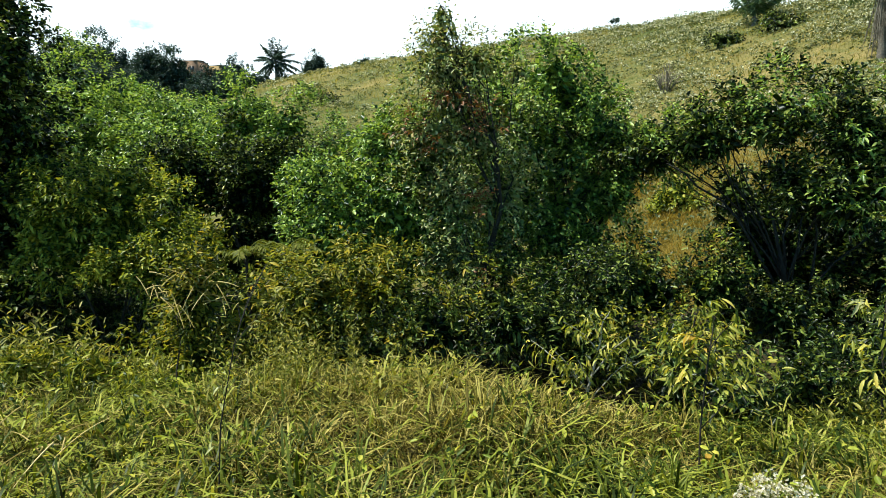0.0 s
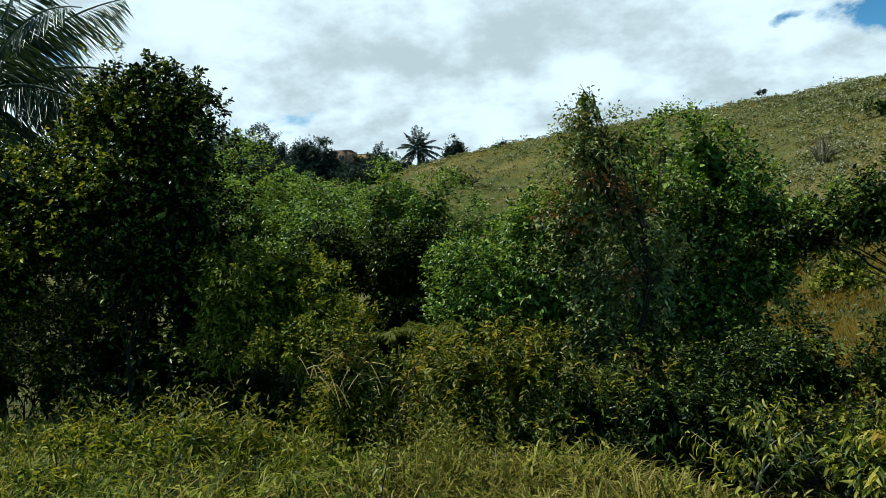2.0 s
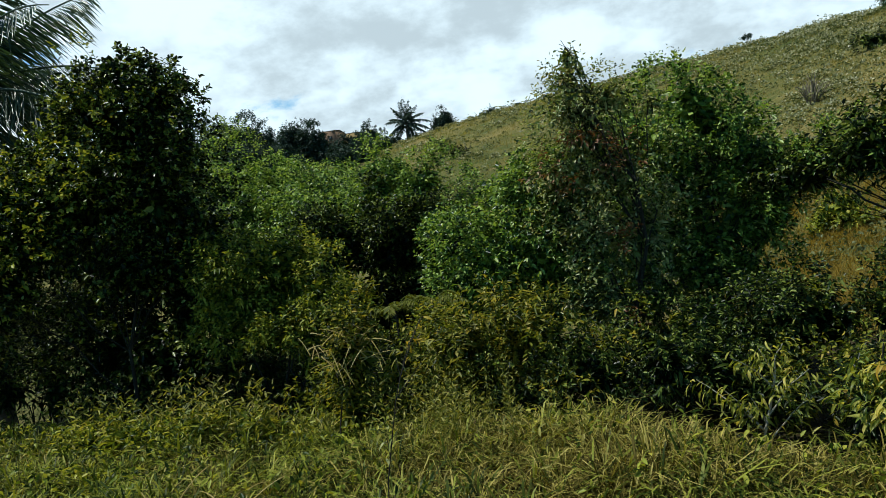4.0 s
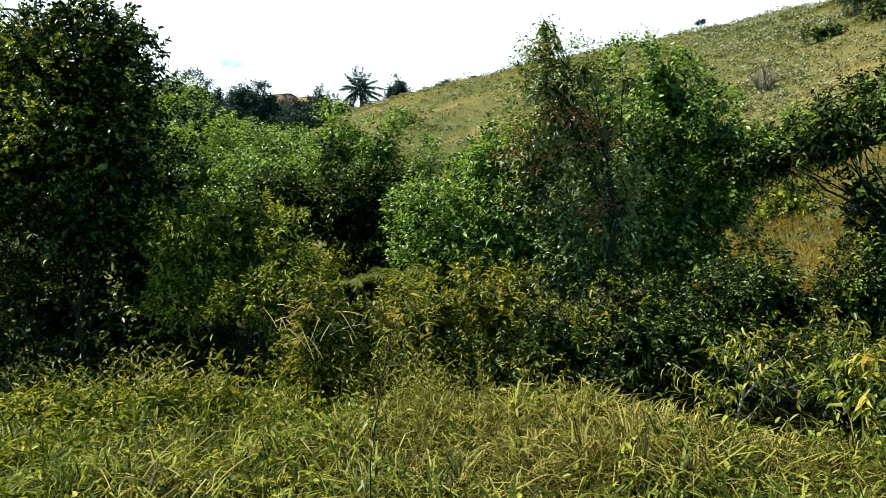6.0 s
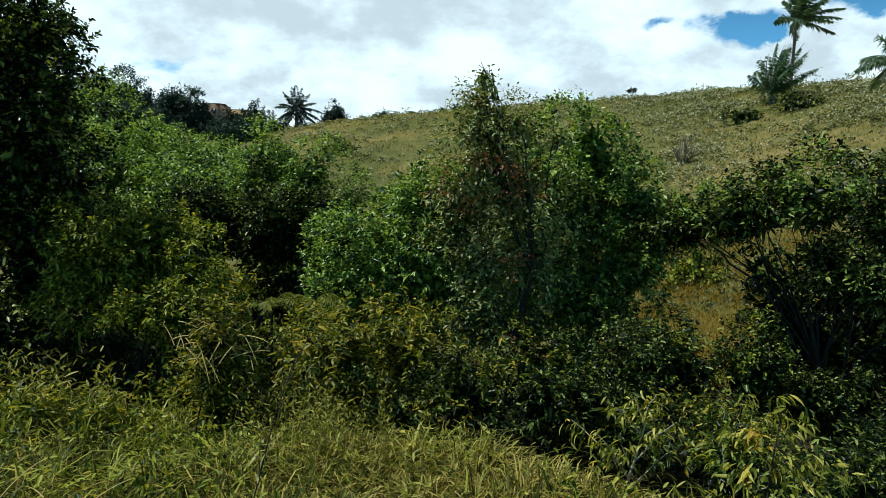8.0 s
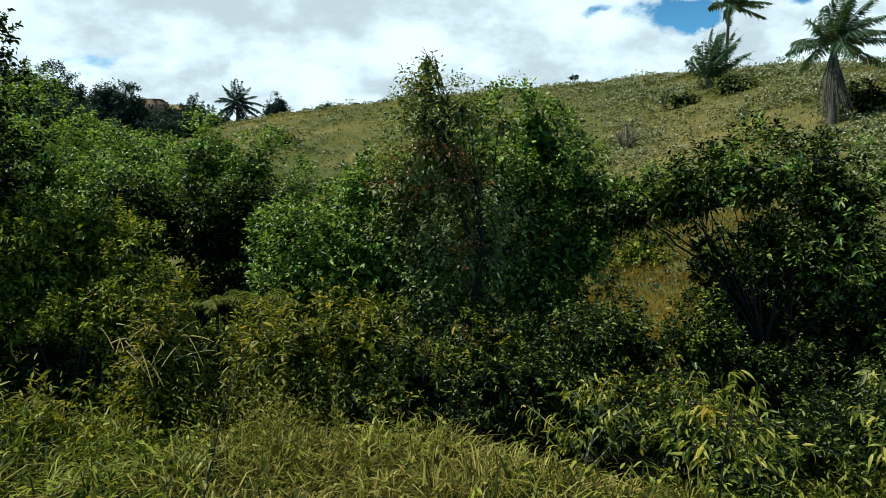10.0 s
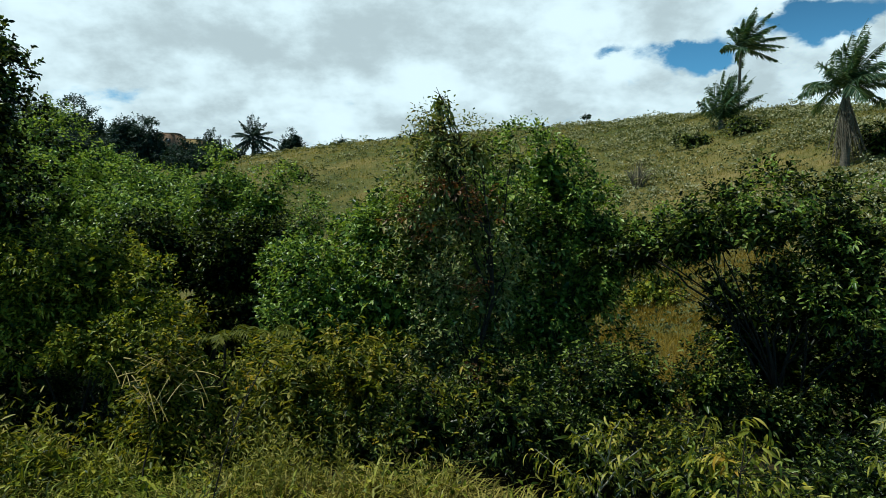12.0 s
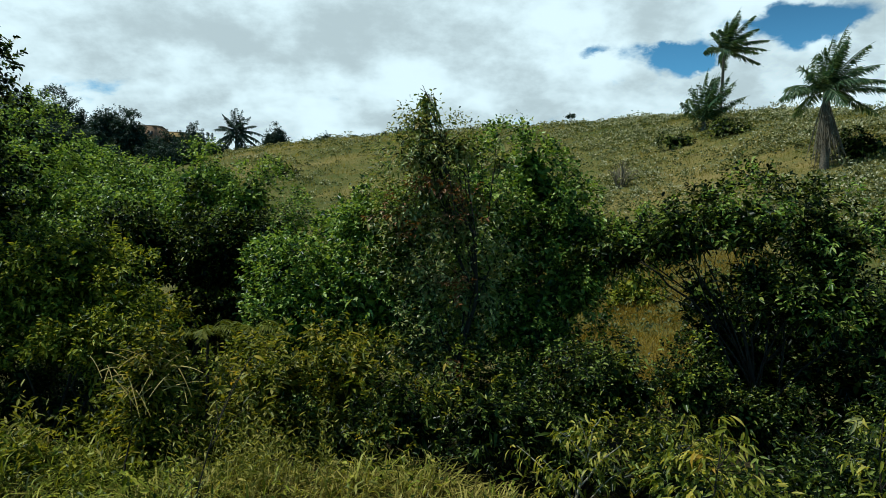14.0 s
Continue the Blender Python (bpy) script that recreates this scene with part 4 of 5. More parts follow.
flowering_weed("low weed with clusters of white florets", (0.78, 2.02), [(0.70, 2.0, 0.49, 0.04), (0.77, 2.02, 0.52, 0.045), (0.82, 2.0, 0.48, 0.04), (0.74, 1.97, 0.44, 0.04), (0.64, 2.0, 0.43, 0.03)])


def straw_tangle(label, at, n, z, radii, length):
    """Dry stalks caught on a shrub, drooping every way from points within it."""
    x, y = at
    g = gz(x, y)
    top = thing("dry_stalks", label, "dry stalks", (x, y, g))
    for _ in range(n):
        d = unit(rng.normal(0, 1, 3)) * np.array(radii) * rng.uniform(0.5, 1.0)
        az, l, up = rng.uniform(0, 2 * math.pi), length * rng.uniform(0.4, 1.2), rng.uniform(-0.9, 0.9)
        s = np.linspace(0, 1, 7)
        run = l * math.cos(up) * s
        pts = np.stack([d[0] + run * math.cos(az), d[1] + run * math.sin(az), z - g + d[2] + l * (math.sin(up) * s - 0.25 * s ** 2)], 1)
        pts[:, 2] = np.maximum(pts[:, 2], 0.01)
        V, F = tube(pts, np.linspace(0.0055, 0.0022, 7), 3)
        part("stalk", mesh_arrays("stalk", V, F, M["stalk"], True), top)
    return top


def fern(label, at, z, n=7, length=0.55):
    top = thing("fern", label, "fern", (at[0], at[1], z), "ferns in the thicket")
    for i in range(n):
        put_frond("frond", frond_mesh(length * rng.uniform(0.8, 1.2), i * 2.4, rng.uniform(0.3, 0.9), 0.7, 22, 0.11, (0, 0, 0), 0.25, "fern", 0.02), top)
    V, F = tube([(0, 0, gz(*at) - z - 0.05), (0.01, 0, (gz(*at) - z) * 0.5), (0, 0, 0)], [0.02, 0.02, 0.015], 6)
    part("stalk", mesh_arrays("stalk", V, F, M["bark"], True), top)
    return top


# ---- grass of the verge ----
def blades(X, Y, Z, h, w, lean, flop=0.5, plain=False):
    """Curved grass blades, three segments each; plain: single pointed blades, for grass far off."""
    n = len(X)
    a = rng.uniform(0, 2 * math.pi, n)
    d = np.stack([np.cos(a), np.sin(a), np.zeros(n)], 1)
    s = np.stack([-np.sin(a + rng.normal(0, 0.5, n)), np.cos(a), np.zeros(n)], 1)
    P = np.stack([X, Y, Z], 1)
    h, w, lean = h[:, None], w[:, None], lean[:, None]
    up = np.array([0, 0, 1.0])
    p1 = P + up * h * 0.45 + d * h * lean * 0.25
    p2 = P + up * h * (0.82 - 0.25 * flop * lean) + d * h * lean * 0.65
    p3 = P + up * h * (1.0 - 0.75 * flop * lean) + d * h * lean * 1.1
    if plain:
        V = np.stack([P - s * w * 0.5, P + s * w * 0.5, (p2 + p3) / 2], 1).reshape(-1, 3)
        return V, np.arange(3 * n).reshape(-1, 3)
    V = np.stack([P - s * w * 0.4, P + s * w * 0.4, p1 - s * w * 0.5, p1 + s * w * 0.5, p2 - s * w * 0.38, p2 + s * w * 0.38, p3], 1).reshape(-1, 3)
    F = (np.arange(n)[:, None] * 7 + np.array([[0, 1, 3, 0, 3, 2, 2, 3, 5, 2, 5, 4, 4, 5, 6]])).reshape(-1, 3)
    return V, F


def verge_points(n, keep):
    X = rng.uniform(-7.5, 7.0, n)
    Y = rng.uniform(1.2, 7.0, n)
    ok = (Y < verge_edge(X) + rng.normal(0.2, 0.25, n)) & (np.abs(X) < Y * 1.05 + 1.0) & (rng.random(n) < keep(X, Y))
    return X[ok], Y[ok]


def dryness(X, Y):
    p = 0.36 + 0.22 * np.sin(X * 1.3 + 0.6) * np.cos(Y * 1.1) + 0.15 * np.sin(X * 3.1 + Y * 2.3)
    p = p - 0.14 + 0.34 * np.clip((X + 1.6) / 1.6, 0, 1)
    return np.clip(p + 0.35 * np.exp(-((X + 0.1) ** 2 / 1.6 + (Y - 4.8) ** 2 / 0.9)), 0.05, 0.95)


def tuft_blades(X, Y, k, h, w, r, plain=False):
    """Grass in tufts: k blades spreading from each point, at every lean from upright to lying."""
    n = len(X)
    a = rng.uniform(0, 2 * math.pi, (n, k))
    q = r * np.sqrt(rng.random((n, k)))
    x, y = (X[:, None] + q * np.cos(a)).ravel(), (Y[:, None] + q * np.sin(a)).ravel()
    swell = 0.85 + 0.3 * np.sin(X * 2.9 + 1.3 * np.sin(Y * 2.1)) * np.sin(Y * 3.3 + X)
    hh = ((rng.uniform(*h, n) * swell)[:, None] * rng.uniform(0.5, 1.15, (n, k))).ravel()
    return blades(x, y, ground_z(x, y) - 0.02, hh, rng.uniform(*w, n * k), rng.uniform(0.15, 1.7, n * k), 0.5, plain)


def build_grass():
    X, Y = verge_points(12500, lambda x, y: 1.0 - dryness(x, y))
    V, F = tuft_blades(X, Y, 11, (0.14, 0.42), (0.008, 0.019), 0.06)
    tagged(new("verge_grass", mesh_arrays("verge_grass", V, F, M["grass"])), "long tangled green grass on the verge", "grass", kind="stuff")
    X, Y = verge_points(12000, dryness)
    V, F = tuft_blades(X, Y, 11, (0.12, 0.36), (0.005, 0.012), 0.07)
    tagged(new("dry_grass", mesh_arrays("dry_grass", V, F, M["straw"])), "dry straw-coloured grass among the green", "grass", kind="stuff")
    X, Y = rng.uniform(-9, 9, 7000), rng.uniform(-7, 5.5, 7000)
    out = (np.abs(X) > Y * 1.05 + 0.9) | (Y < 1.25)
    X, Y = X[out], Y[out]
    V, F = tuft_blades(X, Y, 7, (0.10, 0.28), (0.014, 0.026), 0.18, True)
    tagged(new("trodden_grass", mesh_arrays("trodden_grass", V, F, M["grass"])), "green grass round the standing place on the verge", "grass", kind="stuff")
    X, Y = verge_points(2600, lambda x, y: np.clip(0.25 + 0.5 * (x < -1.5) + 0.25 * (y > verge_edge(x) - 0.9), 0, 1))
    n, k = len(X), 7
    P = np.repeat(np.stack([X, Y, ground_z(X, Y) + rng.uniform(0.12, 0.36, n)], 1), k, axis=0) + rng.normal(0, 0.03, (n * k, 3))
    V, F = leaves(P, rng.normal(0, 1, (n * k, 3)) + np.array([0, 0, 0.2]), rng.uniform(0.03, 0.075, n * k), rng.uniform(0.014, 0.03, n * k), 0.2)
    tagged(new("verge_weeds", mesh_arrays("verge_weeds", V, F, M["bright"])), "small broad-leaved weeds in the grass", "weeds", kind="stuff")


build_grass()


def leafy_stalks(name, label, X, Y, h, leaf_len, mat, k=9):
    """Thin upright weeds with narrow leaves up the stalk."""
    n = len(X)
    Z = ground_z(X, Y)
    a, H = rng.uniform(0, 2 * math.pi, n), rng.uniform(*h, n)
    lean = np.stack([np.cos(a), np.sin(a), np.zeros(n)], 1) * (H * rng.uniform(0.05, 0.35, n))[:, None]
    foot = np.stack([X, Y, Z - 0.02], 1)
    u = np.linspace(0.22, 1.0, k)[None, :, None]
    P = foot[:, None, :] + np.array([0, 0, 1.0]) * H[:, None, None] * u + lean[:, None, :] * u ** 2
    ang = np.arange(k)[None, :] * 2.4 + rng.uniform(0, 6.28, (n, 1))
    D = np.stack([np.cos(ang), np.sin(ang), 0.45 + 0.8 * u[..., 0] + rng.normal(0, 0.35, (n, k))], -1)
    ls = leaf_len * rng.uniform(0.6, 1.25, n * k)
    leafs = leaves(P.reshape(-1, 3), D.reshape(-1, 3), ls, ls * rng.uniform(0.11, 0.2, n * k), 0.3)
    w = np.array([0.0028, 0, 0])
    top = P[:, -1]
    V = np.stack([foot - w, foot + w, top], 1).reshape(-1, 3)
    V, F = joined([leafs, (V, np.arange(3 * n).reshape(-1, 3))])
    return tagged(new(name, mesh_arrays(name, V, F, M[mat])), label, "weeds", kind="stuff")


def scatter(n, cx, cy, sx, sy):
    return rng.normal(cx, sx, n), rng.normal(cy, sy, n)


X = rng.uniform(-5.5, 1.2, 240)
leafy_stalks("edge_weeds", "upright narrow-leaved green weeds along the verge's edge", X, verge_edge(X) + rng.normal(-0.1, 0.3, 240), (0.15, 0.42), 0.09, "weedleaf")
leafy_stalks("green_weeds", "lit clump of narrow-leaved green weeds", *scatter(70, -3.3, 5.7, 0.28, 0.2), (0.35, 0.8), 0.10, "weedleaf", 13)
leafy_stalks("green_weeds", "lit clump of narrow-leaved green weeds", *scatter(70, -4.8, 6.0, 0.45, 0.25), (0.25, 0.65), 0.10, "weedleaf", 12)
leafy_stalks("yellow_weeds", "yellowing tall weeds between the straw and the shrubs", *scatter(150, -1.15, 5.0, 0.28, 0.25), (0.3, 0.74), 0.06, "weedleaf", 14)
leafy_stalks("green_weeds", "green weeds under the saplings", *scatter(170, 2.8, 4.7, 0.8, 0.4), (0.2, 0.5), 0.09, "weedleaf", 11)
for name, label, mat, n, cx, cy, sx, sy, h in (("hump_grass", "tall dry grass on the hump of the verge", "straw", 620, -0.3, 4.55, 0.9, 0.38, (0.2, 0.40)), ("hump_grass", "tall yellowing grass on the hump of the verge", "weedleaf", 260, -0.4, 4.8, 0.65, 0.25, (0.2, 0.42)),
                                               ("slope_grass", "long green grass on the slope below the saplings", "grass", 520, 2.7, 4.7, 0.9, 0.4, (0.2, 0.45))):
    X, Y = scatter(n, cx, cy, sx, sy)
    V, F = tuft_blades(X, Y, 10, h, (0.006, 0.013), 0.10)
    tagged(new(name, mesh_arrays(name, V, F, M[mat])), label, "grass", kind="stuff")
straw_tangle("tangle of dry yellow stalks draped over a shrub", (-2.05, 5.45), 48, 0.68, (0.36, 0.14, 0.24), 0.26)
straw_tangle("fallen dry stalks lying on the grass", (-2.4, 3.7), 16, 0.15, (0.5, 0.3, 0.12), 0.35)


# ---- palms ----
def frond_mesh(length, az, rise, sag, leaflets, leaf_len, wind=(0, 0, 0), hang=0.5, mat="palm", width=0.035, flag=1.2):
    """A feather frond: arched midrib with leaflets on both sides, bent by the wind."""
    s = np.linspace(0, 1, 14)
    d = np.array([math.cos(az), math.sin(az), 0])
    w = np.array(wind)
    pts = d * (s * math.cos(rise) * length)[:, None] + np.array([0, 0, 1]) * (s * math.sin(rise) * length - sag * length * s ** 2.2)[:, None] + w * (s ** 2 * length)[:, None]
    V1, Q1 = tube(pts, np.linspace(0.03, 0.006, 14) * length / 2.5, 4)
    u = np.repeat(np.linspace(0.14, 0.99, leaflets), 2)
    P = np.stack([np.interp(u, s, pts[:, i]) for i in range(3)], 1)
    tan = unit(np.stack([np.interp(u, s, np.gradient(pts[:, i])) for i in range(3)], 1))
    side = unit(np.cross(tan, np.array([0, 0, 1.0]))) * np.where(np.arange(len(u)) % 2, 1, -1)[:, None]
    D = tan * 0.55 + side * 0.9 + np.array([0, 0, -1]) * hang + w * flag + rng.normal(0, 0.16, (len(u), 3))
    ln = leaf_len * np.sin(np.clip(u * 0.9 + 0.18, 0, 1) * math.pi) ** 0.4 * rng.uniform(0.75, 1.1, len(u))
    V2, F2 = leaves(P, D, ln, np.full(len(u), width), 0.25 + 0.3 * hang, 0.1, 0.8, True)
    T1 = np.concatenate([Q1[:, [0, 1, 2]], Q1[:, [0, 2, 3]]])
    V, F = joined([(V1, T1), (V2, F2)])
    return mesh_arrays("frond", V, F, M[mat])


def put_frond(name, me, parent, at=(0, 0, 0), label=""):
    f = part(name, me, parent, label)
    f.location = at
    return f


def palm(label, base, height, n, length, leaf_len, wind=(0, 0, 0), trunk_r=0.16, lean=(0, 0), leaflets=34, skirt=0, rise=(-0.2, 1.25), hang=0.5, width=0.05, sag=0.5, z=None, mat="palm", flag=1.2):
    bx, by = base
    bz = gz(bx, by) if z is None else z
    top = thing("palm_tree", label, "palm tree", (bx, by, bz), "palms on the hill")
    head = np.array([lean[0], lean[1], height])
    s = np.linspace(0, 1, 9)[:, None]
    path = np.array([0, 0, -0.15]) * (1 - s) + head * s + np.array([0.06, 0, 0]) * np.sin(s * 3)
    V, F = tube(path, np.linspace(trunk_r * 1.25, trunk_r * 0.8, 9), 10)
    part("trunk", mesh_arrays("trunk", V, F, M["palmbark"], True), top)
    for i in range(n):
        az = i * 2.39996 + rng.normal(0, 0.12)
        t = (i + 0.5) / n
        put_frond("frond", frond_mesh(length * rng.uniform(0.85, 1.1), az, rise[1] + (rise[0] - rise[1]) * t, sag * (0.2 + 0.8 * math.cos(rise[1] + (rise[0] - rise[1]) * t)) * rng.uniform(0.8, 1.2), leaflets, leaf_len, wind, hang, mat, width, flag), top, head)
    for i in range(skirt):
        az = i * 2.39996 + 0.4
        put_frond("dead_frond", frond_mesh(length * rng.uniform(0.85, 1.15), az, -1.25 - 0.2 * rng.random(), 0.04, 40, leaf_len * 0.42, (0.04, 0, -0.03), 0.9, "deadfrond", width * 0.4), top, head + np.array([0, 0, -0.1]), "hanging dead grey-brown frond")
    return top


def polar(az, r):
    return (r * math.sin(radians(az)), r * math.cos(radians(az)))


palm("wind-blown feather palm with a skirt of dead fronds on its trunk", polar(31.4, 32.0), 3.1, 22, 2.5, 0.55, (0.26, 0, 0.10), 0.15, skirt=30, sag=0.5, width=0.05, leaflets=80, rise=(-0.1, 1.55), hang=0.45, flag=2.2)
palm("tall wind-blown feather palm on the hill's crest", polar(24.6, 58.0), 5.2, 22, 3.0, 0.75, (0.40, 0, 0.14), 0.11, (0.2, 0), sag=0.42, leaflets=64, rise=(-0.15, 1.6), hang=0.4, width=0.09, flag=2.4)
palm("short young palm below the tall one", polar(23.4, 48.0), 0.5, 18, 3.4, 0.65, (0.26, 0, 0.08), 0.14, rise=(0.6, 1.6), sag=0.35, leaflets=56, hang=0.5, width=0.09, flag=1.8)
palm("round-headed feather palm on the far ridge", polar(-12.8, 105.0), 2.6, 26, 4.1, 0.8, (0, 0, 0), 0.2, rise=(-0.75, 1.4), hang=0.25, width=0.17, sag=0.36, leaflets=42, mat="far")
palm("large feather palm with long drooping leaflets behind the tall tree", (-10.0, 10.2), 5.6, 22, 3.5, 1.0, (0.14, 0, 0.03), 0.16, leaflets=84, hang=0.65, rise=(-0.6, 1.25), sag=0.55, width=0.03, mat="palmlight", flag=3.5)
fern("arching fern with fine dull-green fronds", (-2.0, 7.0), 0.74)
fern("arching fern with fine dull-green fronds", (-1.6, 7.0), 0.76, 6)


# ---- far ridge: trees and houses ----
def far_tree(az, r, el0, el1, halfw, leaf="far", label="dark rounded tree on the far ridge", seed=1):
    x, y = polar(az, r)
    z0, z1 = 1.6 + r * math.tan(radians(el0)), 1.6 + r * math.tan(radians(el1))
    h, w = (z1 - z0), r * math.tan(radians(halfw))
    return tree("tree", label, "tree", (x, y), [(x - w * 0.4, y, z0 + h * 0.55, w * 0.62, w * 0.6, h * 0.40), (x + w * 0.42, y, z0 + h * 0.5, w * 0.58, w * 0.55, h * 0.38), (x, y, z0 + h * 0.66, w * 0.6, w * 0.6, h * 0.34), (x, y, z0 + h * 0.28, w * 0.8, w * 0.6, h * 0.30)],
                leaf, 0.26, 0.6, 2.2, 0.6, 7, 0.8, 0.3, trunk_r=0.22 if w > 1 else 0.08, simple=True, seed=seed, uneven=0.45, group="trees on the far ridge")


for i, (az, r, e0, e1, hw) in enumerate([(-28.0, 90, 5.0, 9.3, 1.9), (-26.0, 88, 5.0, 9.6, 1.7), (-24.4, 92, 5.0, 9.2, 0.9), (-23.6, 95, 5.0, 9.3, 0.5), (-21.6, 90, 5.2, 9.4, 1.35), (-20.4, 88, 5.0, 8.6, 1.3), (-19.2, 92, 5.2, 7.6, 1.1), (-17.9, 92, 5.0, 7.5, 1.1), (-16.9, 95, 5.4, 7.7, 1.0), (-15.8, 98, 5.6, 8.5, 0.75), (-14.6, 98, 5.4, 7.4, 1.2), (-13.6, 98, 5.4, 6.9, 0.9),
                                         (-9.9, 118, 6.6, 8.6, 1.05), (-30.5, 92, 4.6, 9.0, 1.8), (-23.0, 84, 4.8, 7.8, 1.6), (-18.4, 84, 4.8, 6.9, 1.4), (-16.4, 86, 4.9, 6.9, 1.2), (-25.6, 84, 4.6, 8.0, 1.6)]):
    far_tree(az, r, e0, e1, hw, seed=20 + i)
for i, (az, e1) in enumerate([(-25.5, 6.4), (-22.6, 6.0), (-20.2, 5.6), (-18.0, 5.7), (-15.9, 5.5), (-14.2, 5.2), (-28.5, 6.8)]):
    far_tree(az, 52 + 3 * (i % 3), 2.0, e1, 1.5, "glossy", "green broadleaf tree below the ridge", seed=110 + i)
for i, az in enumerate((-6.6, -5.9, -3.6, -1.3, 0.0, 1.4)):
    r = 104.0
    e = float(np.interp(az, AZ, CREST_EL))
    far_tree(az, r, e - 0.25, e + 0.4 + 0.15 * math.sin(i * 2.1), 0.25 + 0.1 * (i % 3), label="small bush on the hill's crest", seed=40 + i)
x0, y0 = polar(13.6, 84)
z0 = gz(x0, y0)
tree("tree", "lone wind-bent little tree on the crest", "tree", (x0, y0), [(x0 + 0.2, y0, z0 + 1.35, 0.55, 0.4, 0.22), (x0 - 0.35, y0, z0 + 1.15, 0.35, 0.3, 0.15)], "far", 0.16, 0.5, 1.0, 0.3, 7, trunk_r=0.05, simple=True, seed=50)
for i, (az, r, w) in enumerate([(24.9, 44, 1.0), (21.3, 44, 0.8), (33.5, 33, 1.0), (-9.0, 60, 0.9)]):
    x, y = polar(az, r)
    z = gz(x, y)
    tree("bush", "low round green bush on the hillside", "bush", (x, y), [(x, y, z + 0.45 * w, w, w, 0.6 * w), (x + 0.6 * w, y, z + 0.35 * w, 0.7 * w, w, 0.45 * w)], "dark", 0.2, 0.5, 1.6, 0.4, 8, stems=4, trunk_r=0.03, simple=True, seed=60 + i, group="hillside bushes")


def box(x0, x1, y0, y1, z0, z1):
    V = np.array([(x, y, z) for z in (z0, z1) for y in (y0, y1) for x in (x0, x1)], float)
    F = np.array([(0, 2, 3, 1), (4, 5, 7, 6), (0, 1, 5, 4), (2, 6, 7, 3), (0, 4, 6, 2), (1, 3, 7, 5)])
    return V, F


def house(az, r, el, w, d, h, wall, label):
    x, y = polar(az, r)
    z = 1.6 + r * math.tan(radians(el))
    top = thing("house", label, "house", (x, y, gz(x, y)), "houses on the far ridge")
    lift = z - gz(x, y)
    V, F = box(-w / 2, w / 2, -d / 2, d / 2, -0.5, lift + h)
    part("wall", mesh_arrays("wall", V, F, M[wall]), top)
    a, o = h + lift, 0.15
    V = np.array([(-w / 2 - o, -d / 2 - o, a), (w / 2 + o, -d / 2 - o, a), (w / 2 + o, d / 2 + o, a), (-w / 2 - o, d / 2 + o, a), (-w / 2 - o, 0, a + 0.4), (w / 2 + o, 0, a + 0.4),
                  (-w / 2 - o, -d / 2 - o, a + .12), (w / 2 + o, -d / 2 - o, a + .12), (w / 2 + o, d / 2 + o, a + .12), (-w / 2 - o, d / 2 + o, a + .12)])
    F = np.array([(0, 3, 2, 1), (0, 1, 7, 6), (2, 3, 9, 8), (6, 7, 5, 4), (8, 9, 4, 5), (1, 2, 8, 7), (3, 0, 6, 9)])
    part("roof", mesh_arrays("roof", V, F, M["rooftile"]), top)
    for k in range(2):
        cx = -w / 4 + k * w / 2
        V, F = box(cx - 0.3, cx + 0.3, -d / 2 - 0.05, -d / 2 + 0.05, a - 1.5, a - 0.7)
        part("window", mesh_arrays("window", V, F, M["pane"]), top)
    return top


house(-18.85, 112, 5.25, 2.7, 5, 5.2, "brick", "tall brick house with a tiled roof among ridge trees")
house(-17.25, 118, 5.2, 3.6, 5, 4.9, "ochre", "low ochre house with a tiled roof among ridge trees")


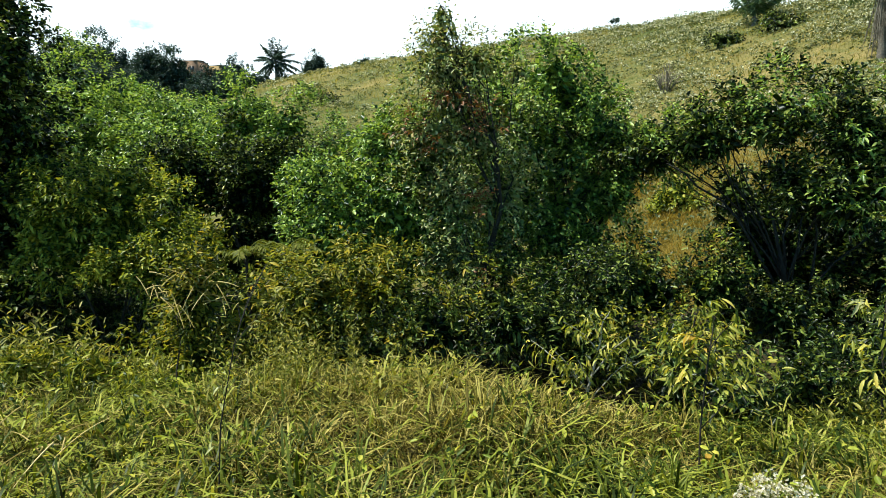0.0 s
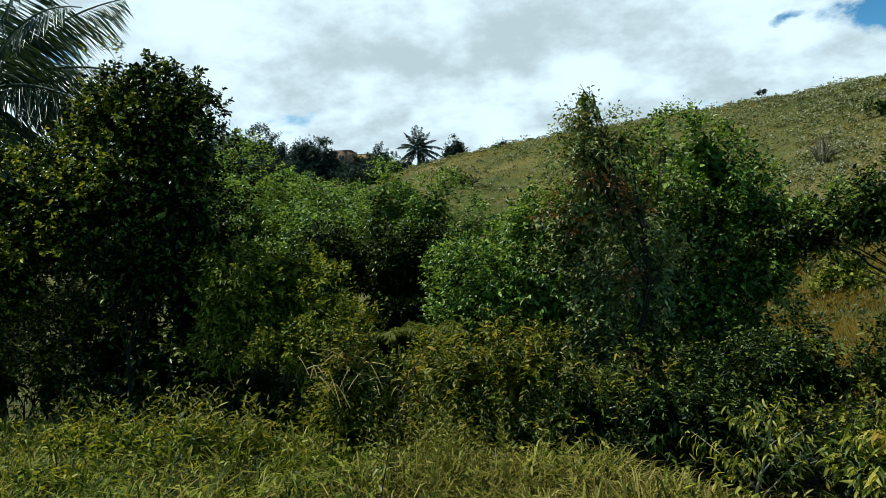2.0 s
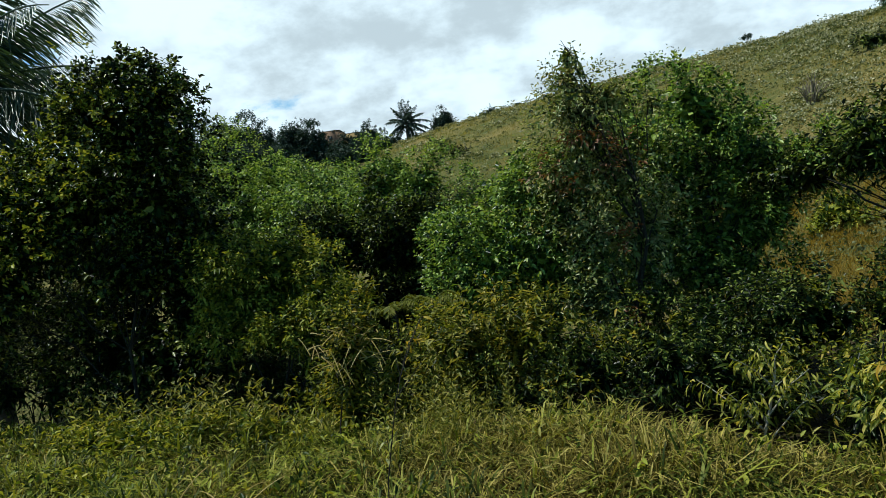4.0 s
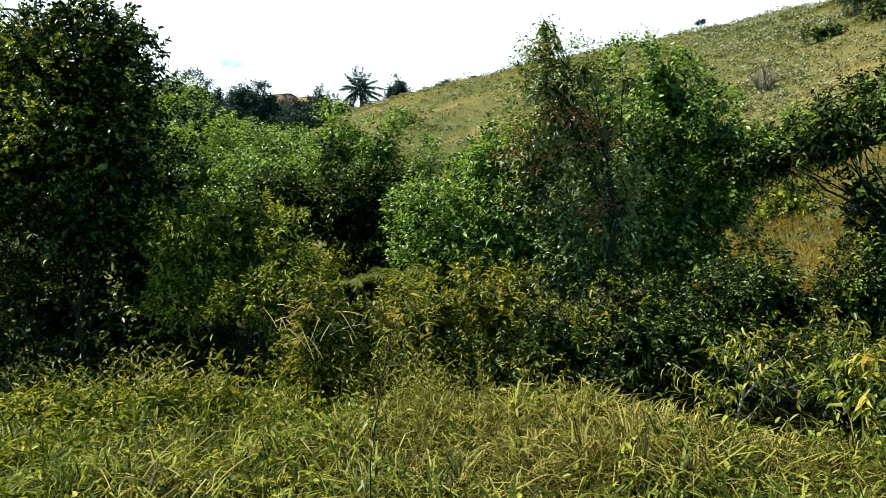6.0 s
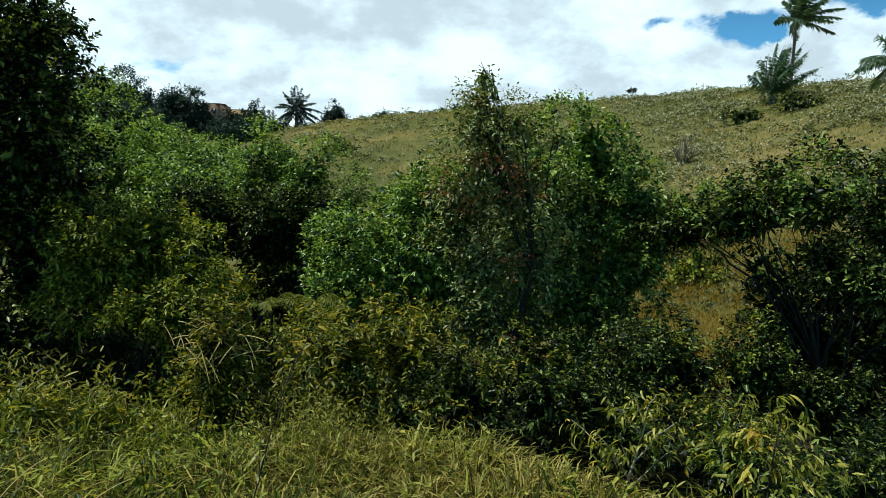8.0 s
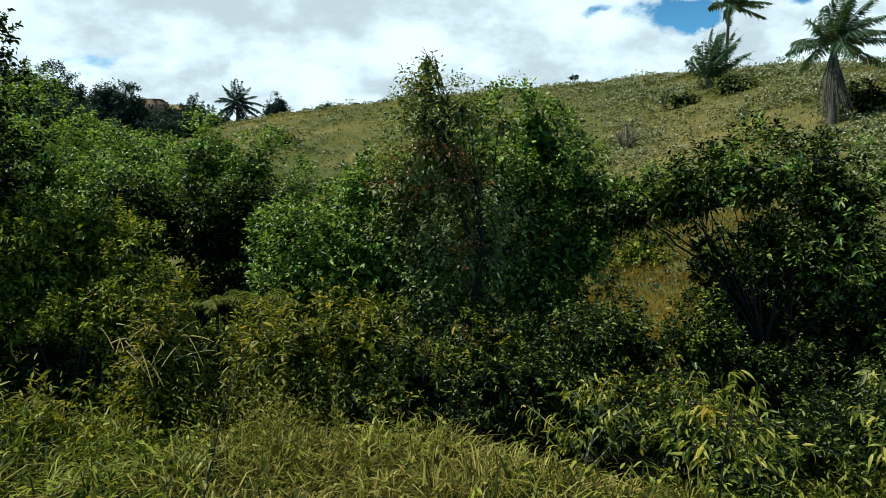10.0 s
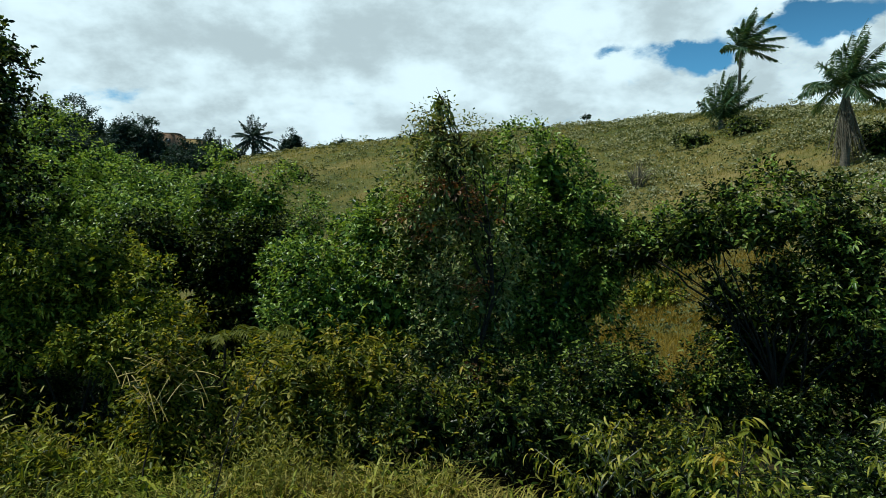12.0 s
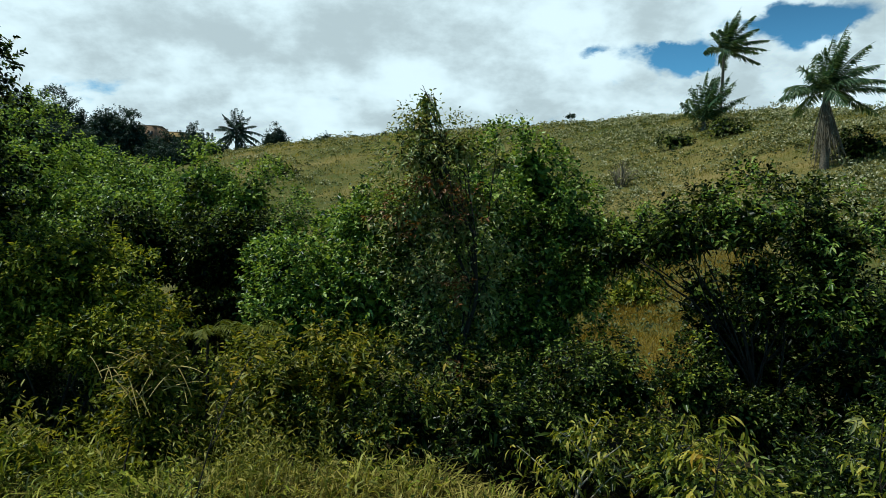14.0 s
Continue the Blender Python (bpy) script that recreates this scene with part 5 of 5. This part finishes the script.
# ---- the hillside ----
def build_hill():
    n = 90000
    az = rng.uniform(-16, 42, n)
    rc = np.interp(az, AZ, CREST_R)
    r = 15 + (rc * 1.02 - 15) * rng.random(n) ** 1.1
    X, Y = r * np.sin(np.radians(az)), r * np.cos(np.radians(az))
    h = rng.uniform(0.08, 0.26, n) * (0.7 + r / 90) * (1 + 0.5 * np.sin(X * 1.1 + np.sin(Y * 0.9)) * np.sin(Y * 0.8))
    V, F = blades(X, Y, ground_z(X, Y) - 0.03, h, rng.uniform(0.018, 0.042, n) * (0.6 + r / 50), rng.uniform(0.1, 0.9, n), plain=True)
    tagged(new("hill_grass", mesh_arrays("hill_grass", V, F, M["hillgrass"])), "dry tan and olive grass on the hillside", "grass", kind="stuff")
    m = 34000
    az = rng.uniform(10, 28, m)
    r = rng.uniform(12.5, 27, m)
    x, y = r * np.sin(np.radians(az)), r * np.cos(np.radians(az))
    V, F = blades(x, y, ground_z(x, y) - 0.03, rng.uniform(0.12, 0.42, m) * (1 + 0.5 * np.sin(x * 2.3) * np.sin(y * 1.7)), rng.uniform(0.014, 0.036, m), rng.uniform(0.2, 1.6, m), plain=True)
    tagged(new("meadow_grass", mesh_arrays("meadow_grass", V, F, M["meadow"])), "golden-brown dry grass of the meadow in the hollow", "grass", kind="stuff")
    n = 10500
    az = np.concatenate([rng.uniform(6, 42, 7500), rng.uniform(-14, 10, 3000)])
    rc = np.interp(az, AZ, CREST_R)
    r = 20 + (rc * 0.99 - 20) * rng.random(n) ** 0.9
    X, Y = r * np.sin(np.radians(az)), r * np.cos(np.radians(az))
    ok = np.sin(X * 0.6 + 2 * np.sin(Y * 0.23)) + np.sin(Y * 0.5 + X * 0.2) + 0.8 * np.sin(X * 1.9 + Y * 1.3) + rng.normal(0, 0.6, n) > np.where(az > 12, 0.35, 1.0)
    ok &= (r > 27) | (az > 27)
    X, Y, r = X[ok], Y[ok], r[ok]
    n, k = len(X), 12
    w = rng.lognormal(-1.55, 0.5, n)
    for name, label, mat, lift, slope, size in (("hill_weeds", "pale beige-flowered weed heads dotted over the hillside", "greyleaf", 0.8, 1.2, 0.075),
                                                ("hill_weed_bodies", "dark green bodies of the weeds on the hillside", "weedbody", 0.32, 0.1, 0.075)):
        c = np.stack([X, Y, ground_z(X, Y) + w * lift], 1)
        d = unit(rng.normal(0, 1, (n, k, 3)) + np.array([0, 0, slope]))
        P = (c[:, None, :] + d * (w[:, None, None] * np.array([0.9, 0.9, 0.5]))).reshape(-1, 3)
        ls = np.repeat(size + 0.0018 * r, k) * rng.uniform(0.7, 1.3, n * k)
        V, F = leaves(P, d.reshape(-1, 3), ls, ls * 0.6, 0.2, simple=True)
        tagged(new(name, mesh_arrays(name, V, F, M[mat])), label, "weeds", kind="stuff")

    n, k = 1400, 26
    az = rng.uniform(-13, 40, n)
    rc = np.interp(az, AZ, CREST_R)
    r = 18 + (rc * 0.985 - 18) * rng.random(n) ** 1.2
    X, Y = r * np.sin(np.radians(az)), r * np.cos(np.radians(az))
    w = rng.lognormal(-1.35, 0.4, n)
    c = np.stack([X, Y, ground_z(X, Y) + w * 0.3], 1)
    d = unit(rng.normal(0, 1, (n, k, 3)) + np.array([0, 0, 0.6]))
    P = (c[:, None, :] + d * (w[:, None, None] * np.array([1.2, 1.2, 0.7]))).reshape(-1, 3)
    ls = np.repeat(0.09 + 0.0016 * r, k) * rng.uniform(0.7, 1.3, n * k)
    V, F = leaves(P, d.reshape(-1, 3), ls, ls * 0.55, 0.2, simple=True)
    tagged(new("hill_shrublets", mesh_arrays("hill_shrublets", V, F, M["weedbody"])), "small dark-green shrublets scattered over the dry hillside", "shrubs", kind="stuff")


build_hill()


M["drywood"] = rough_material("dry_wood", [(0.09, 0.075, 0.05), (0.18, 0.15, 0.105), (0.27, 0.23, 0.165)], 6.0, 0.9, 0.3)


def dead_bush(label, at, h, w):
    """Bare stalks arching outward from one foot."""
    x, y = at
    top = thing("dead_bush", label, "dead bush", (x, y, gz(x, y)))
    for i in range(46):
        a = rng.uniform(0, 6.28)
        q = rng.uniform(0.15, 1.0) * w
        tip = (q * math.cos(a), q * math.sin(a), h * rng.uniform(0.35, 1.0) * (1 - 0.45 * q / w))
        V, F = tube(bent((q * 0.2 * math.cos(a), q * 0.2 * math.sin(a), -0.05), tip, 7, 0.2, 0.22), np.linspace(0.026, 0.009, 7), 4)
        part("stalk", mesh_arrays("stalk", V, F, M["drywood"], True), top)
    return top


dead_bush("bare grey dead bush on the hillside", polar(17.3, 37.5), 1.75, 1.0)


# ---- the rest of the verge, behind and beside the standing place ----
X, Y = rng.uniform(-9, 9, 8000), rng.uniform(-7, 5.5, 8000)
out = ((np.abs(X) > Y * 1.05 + 0.9) | (Y < 1.25)) & (np.hypot(X, Y) > 0.5)
V, F = tuft_blades(X[out], Y[out], 8, (0.12, 0.32), (0.018, 0.034), 0.16, True)
tagged(new("back_grass", mesh_arrays("back_grass", V, F, M["grass"])), "green grass of the verge away from the thicket", "grass", kind="stuff")
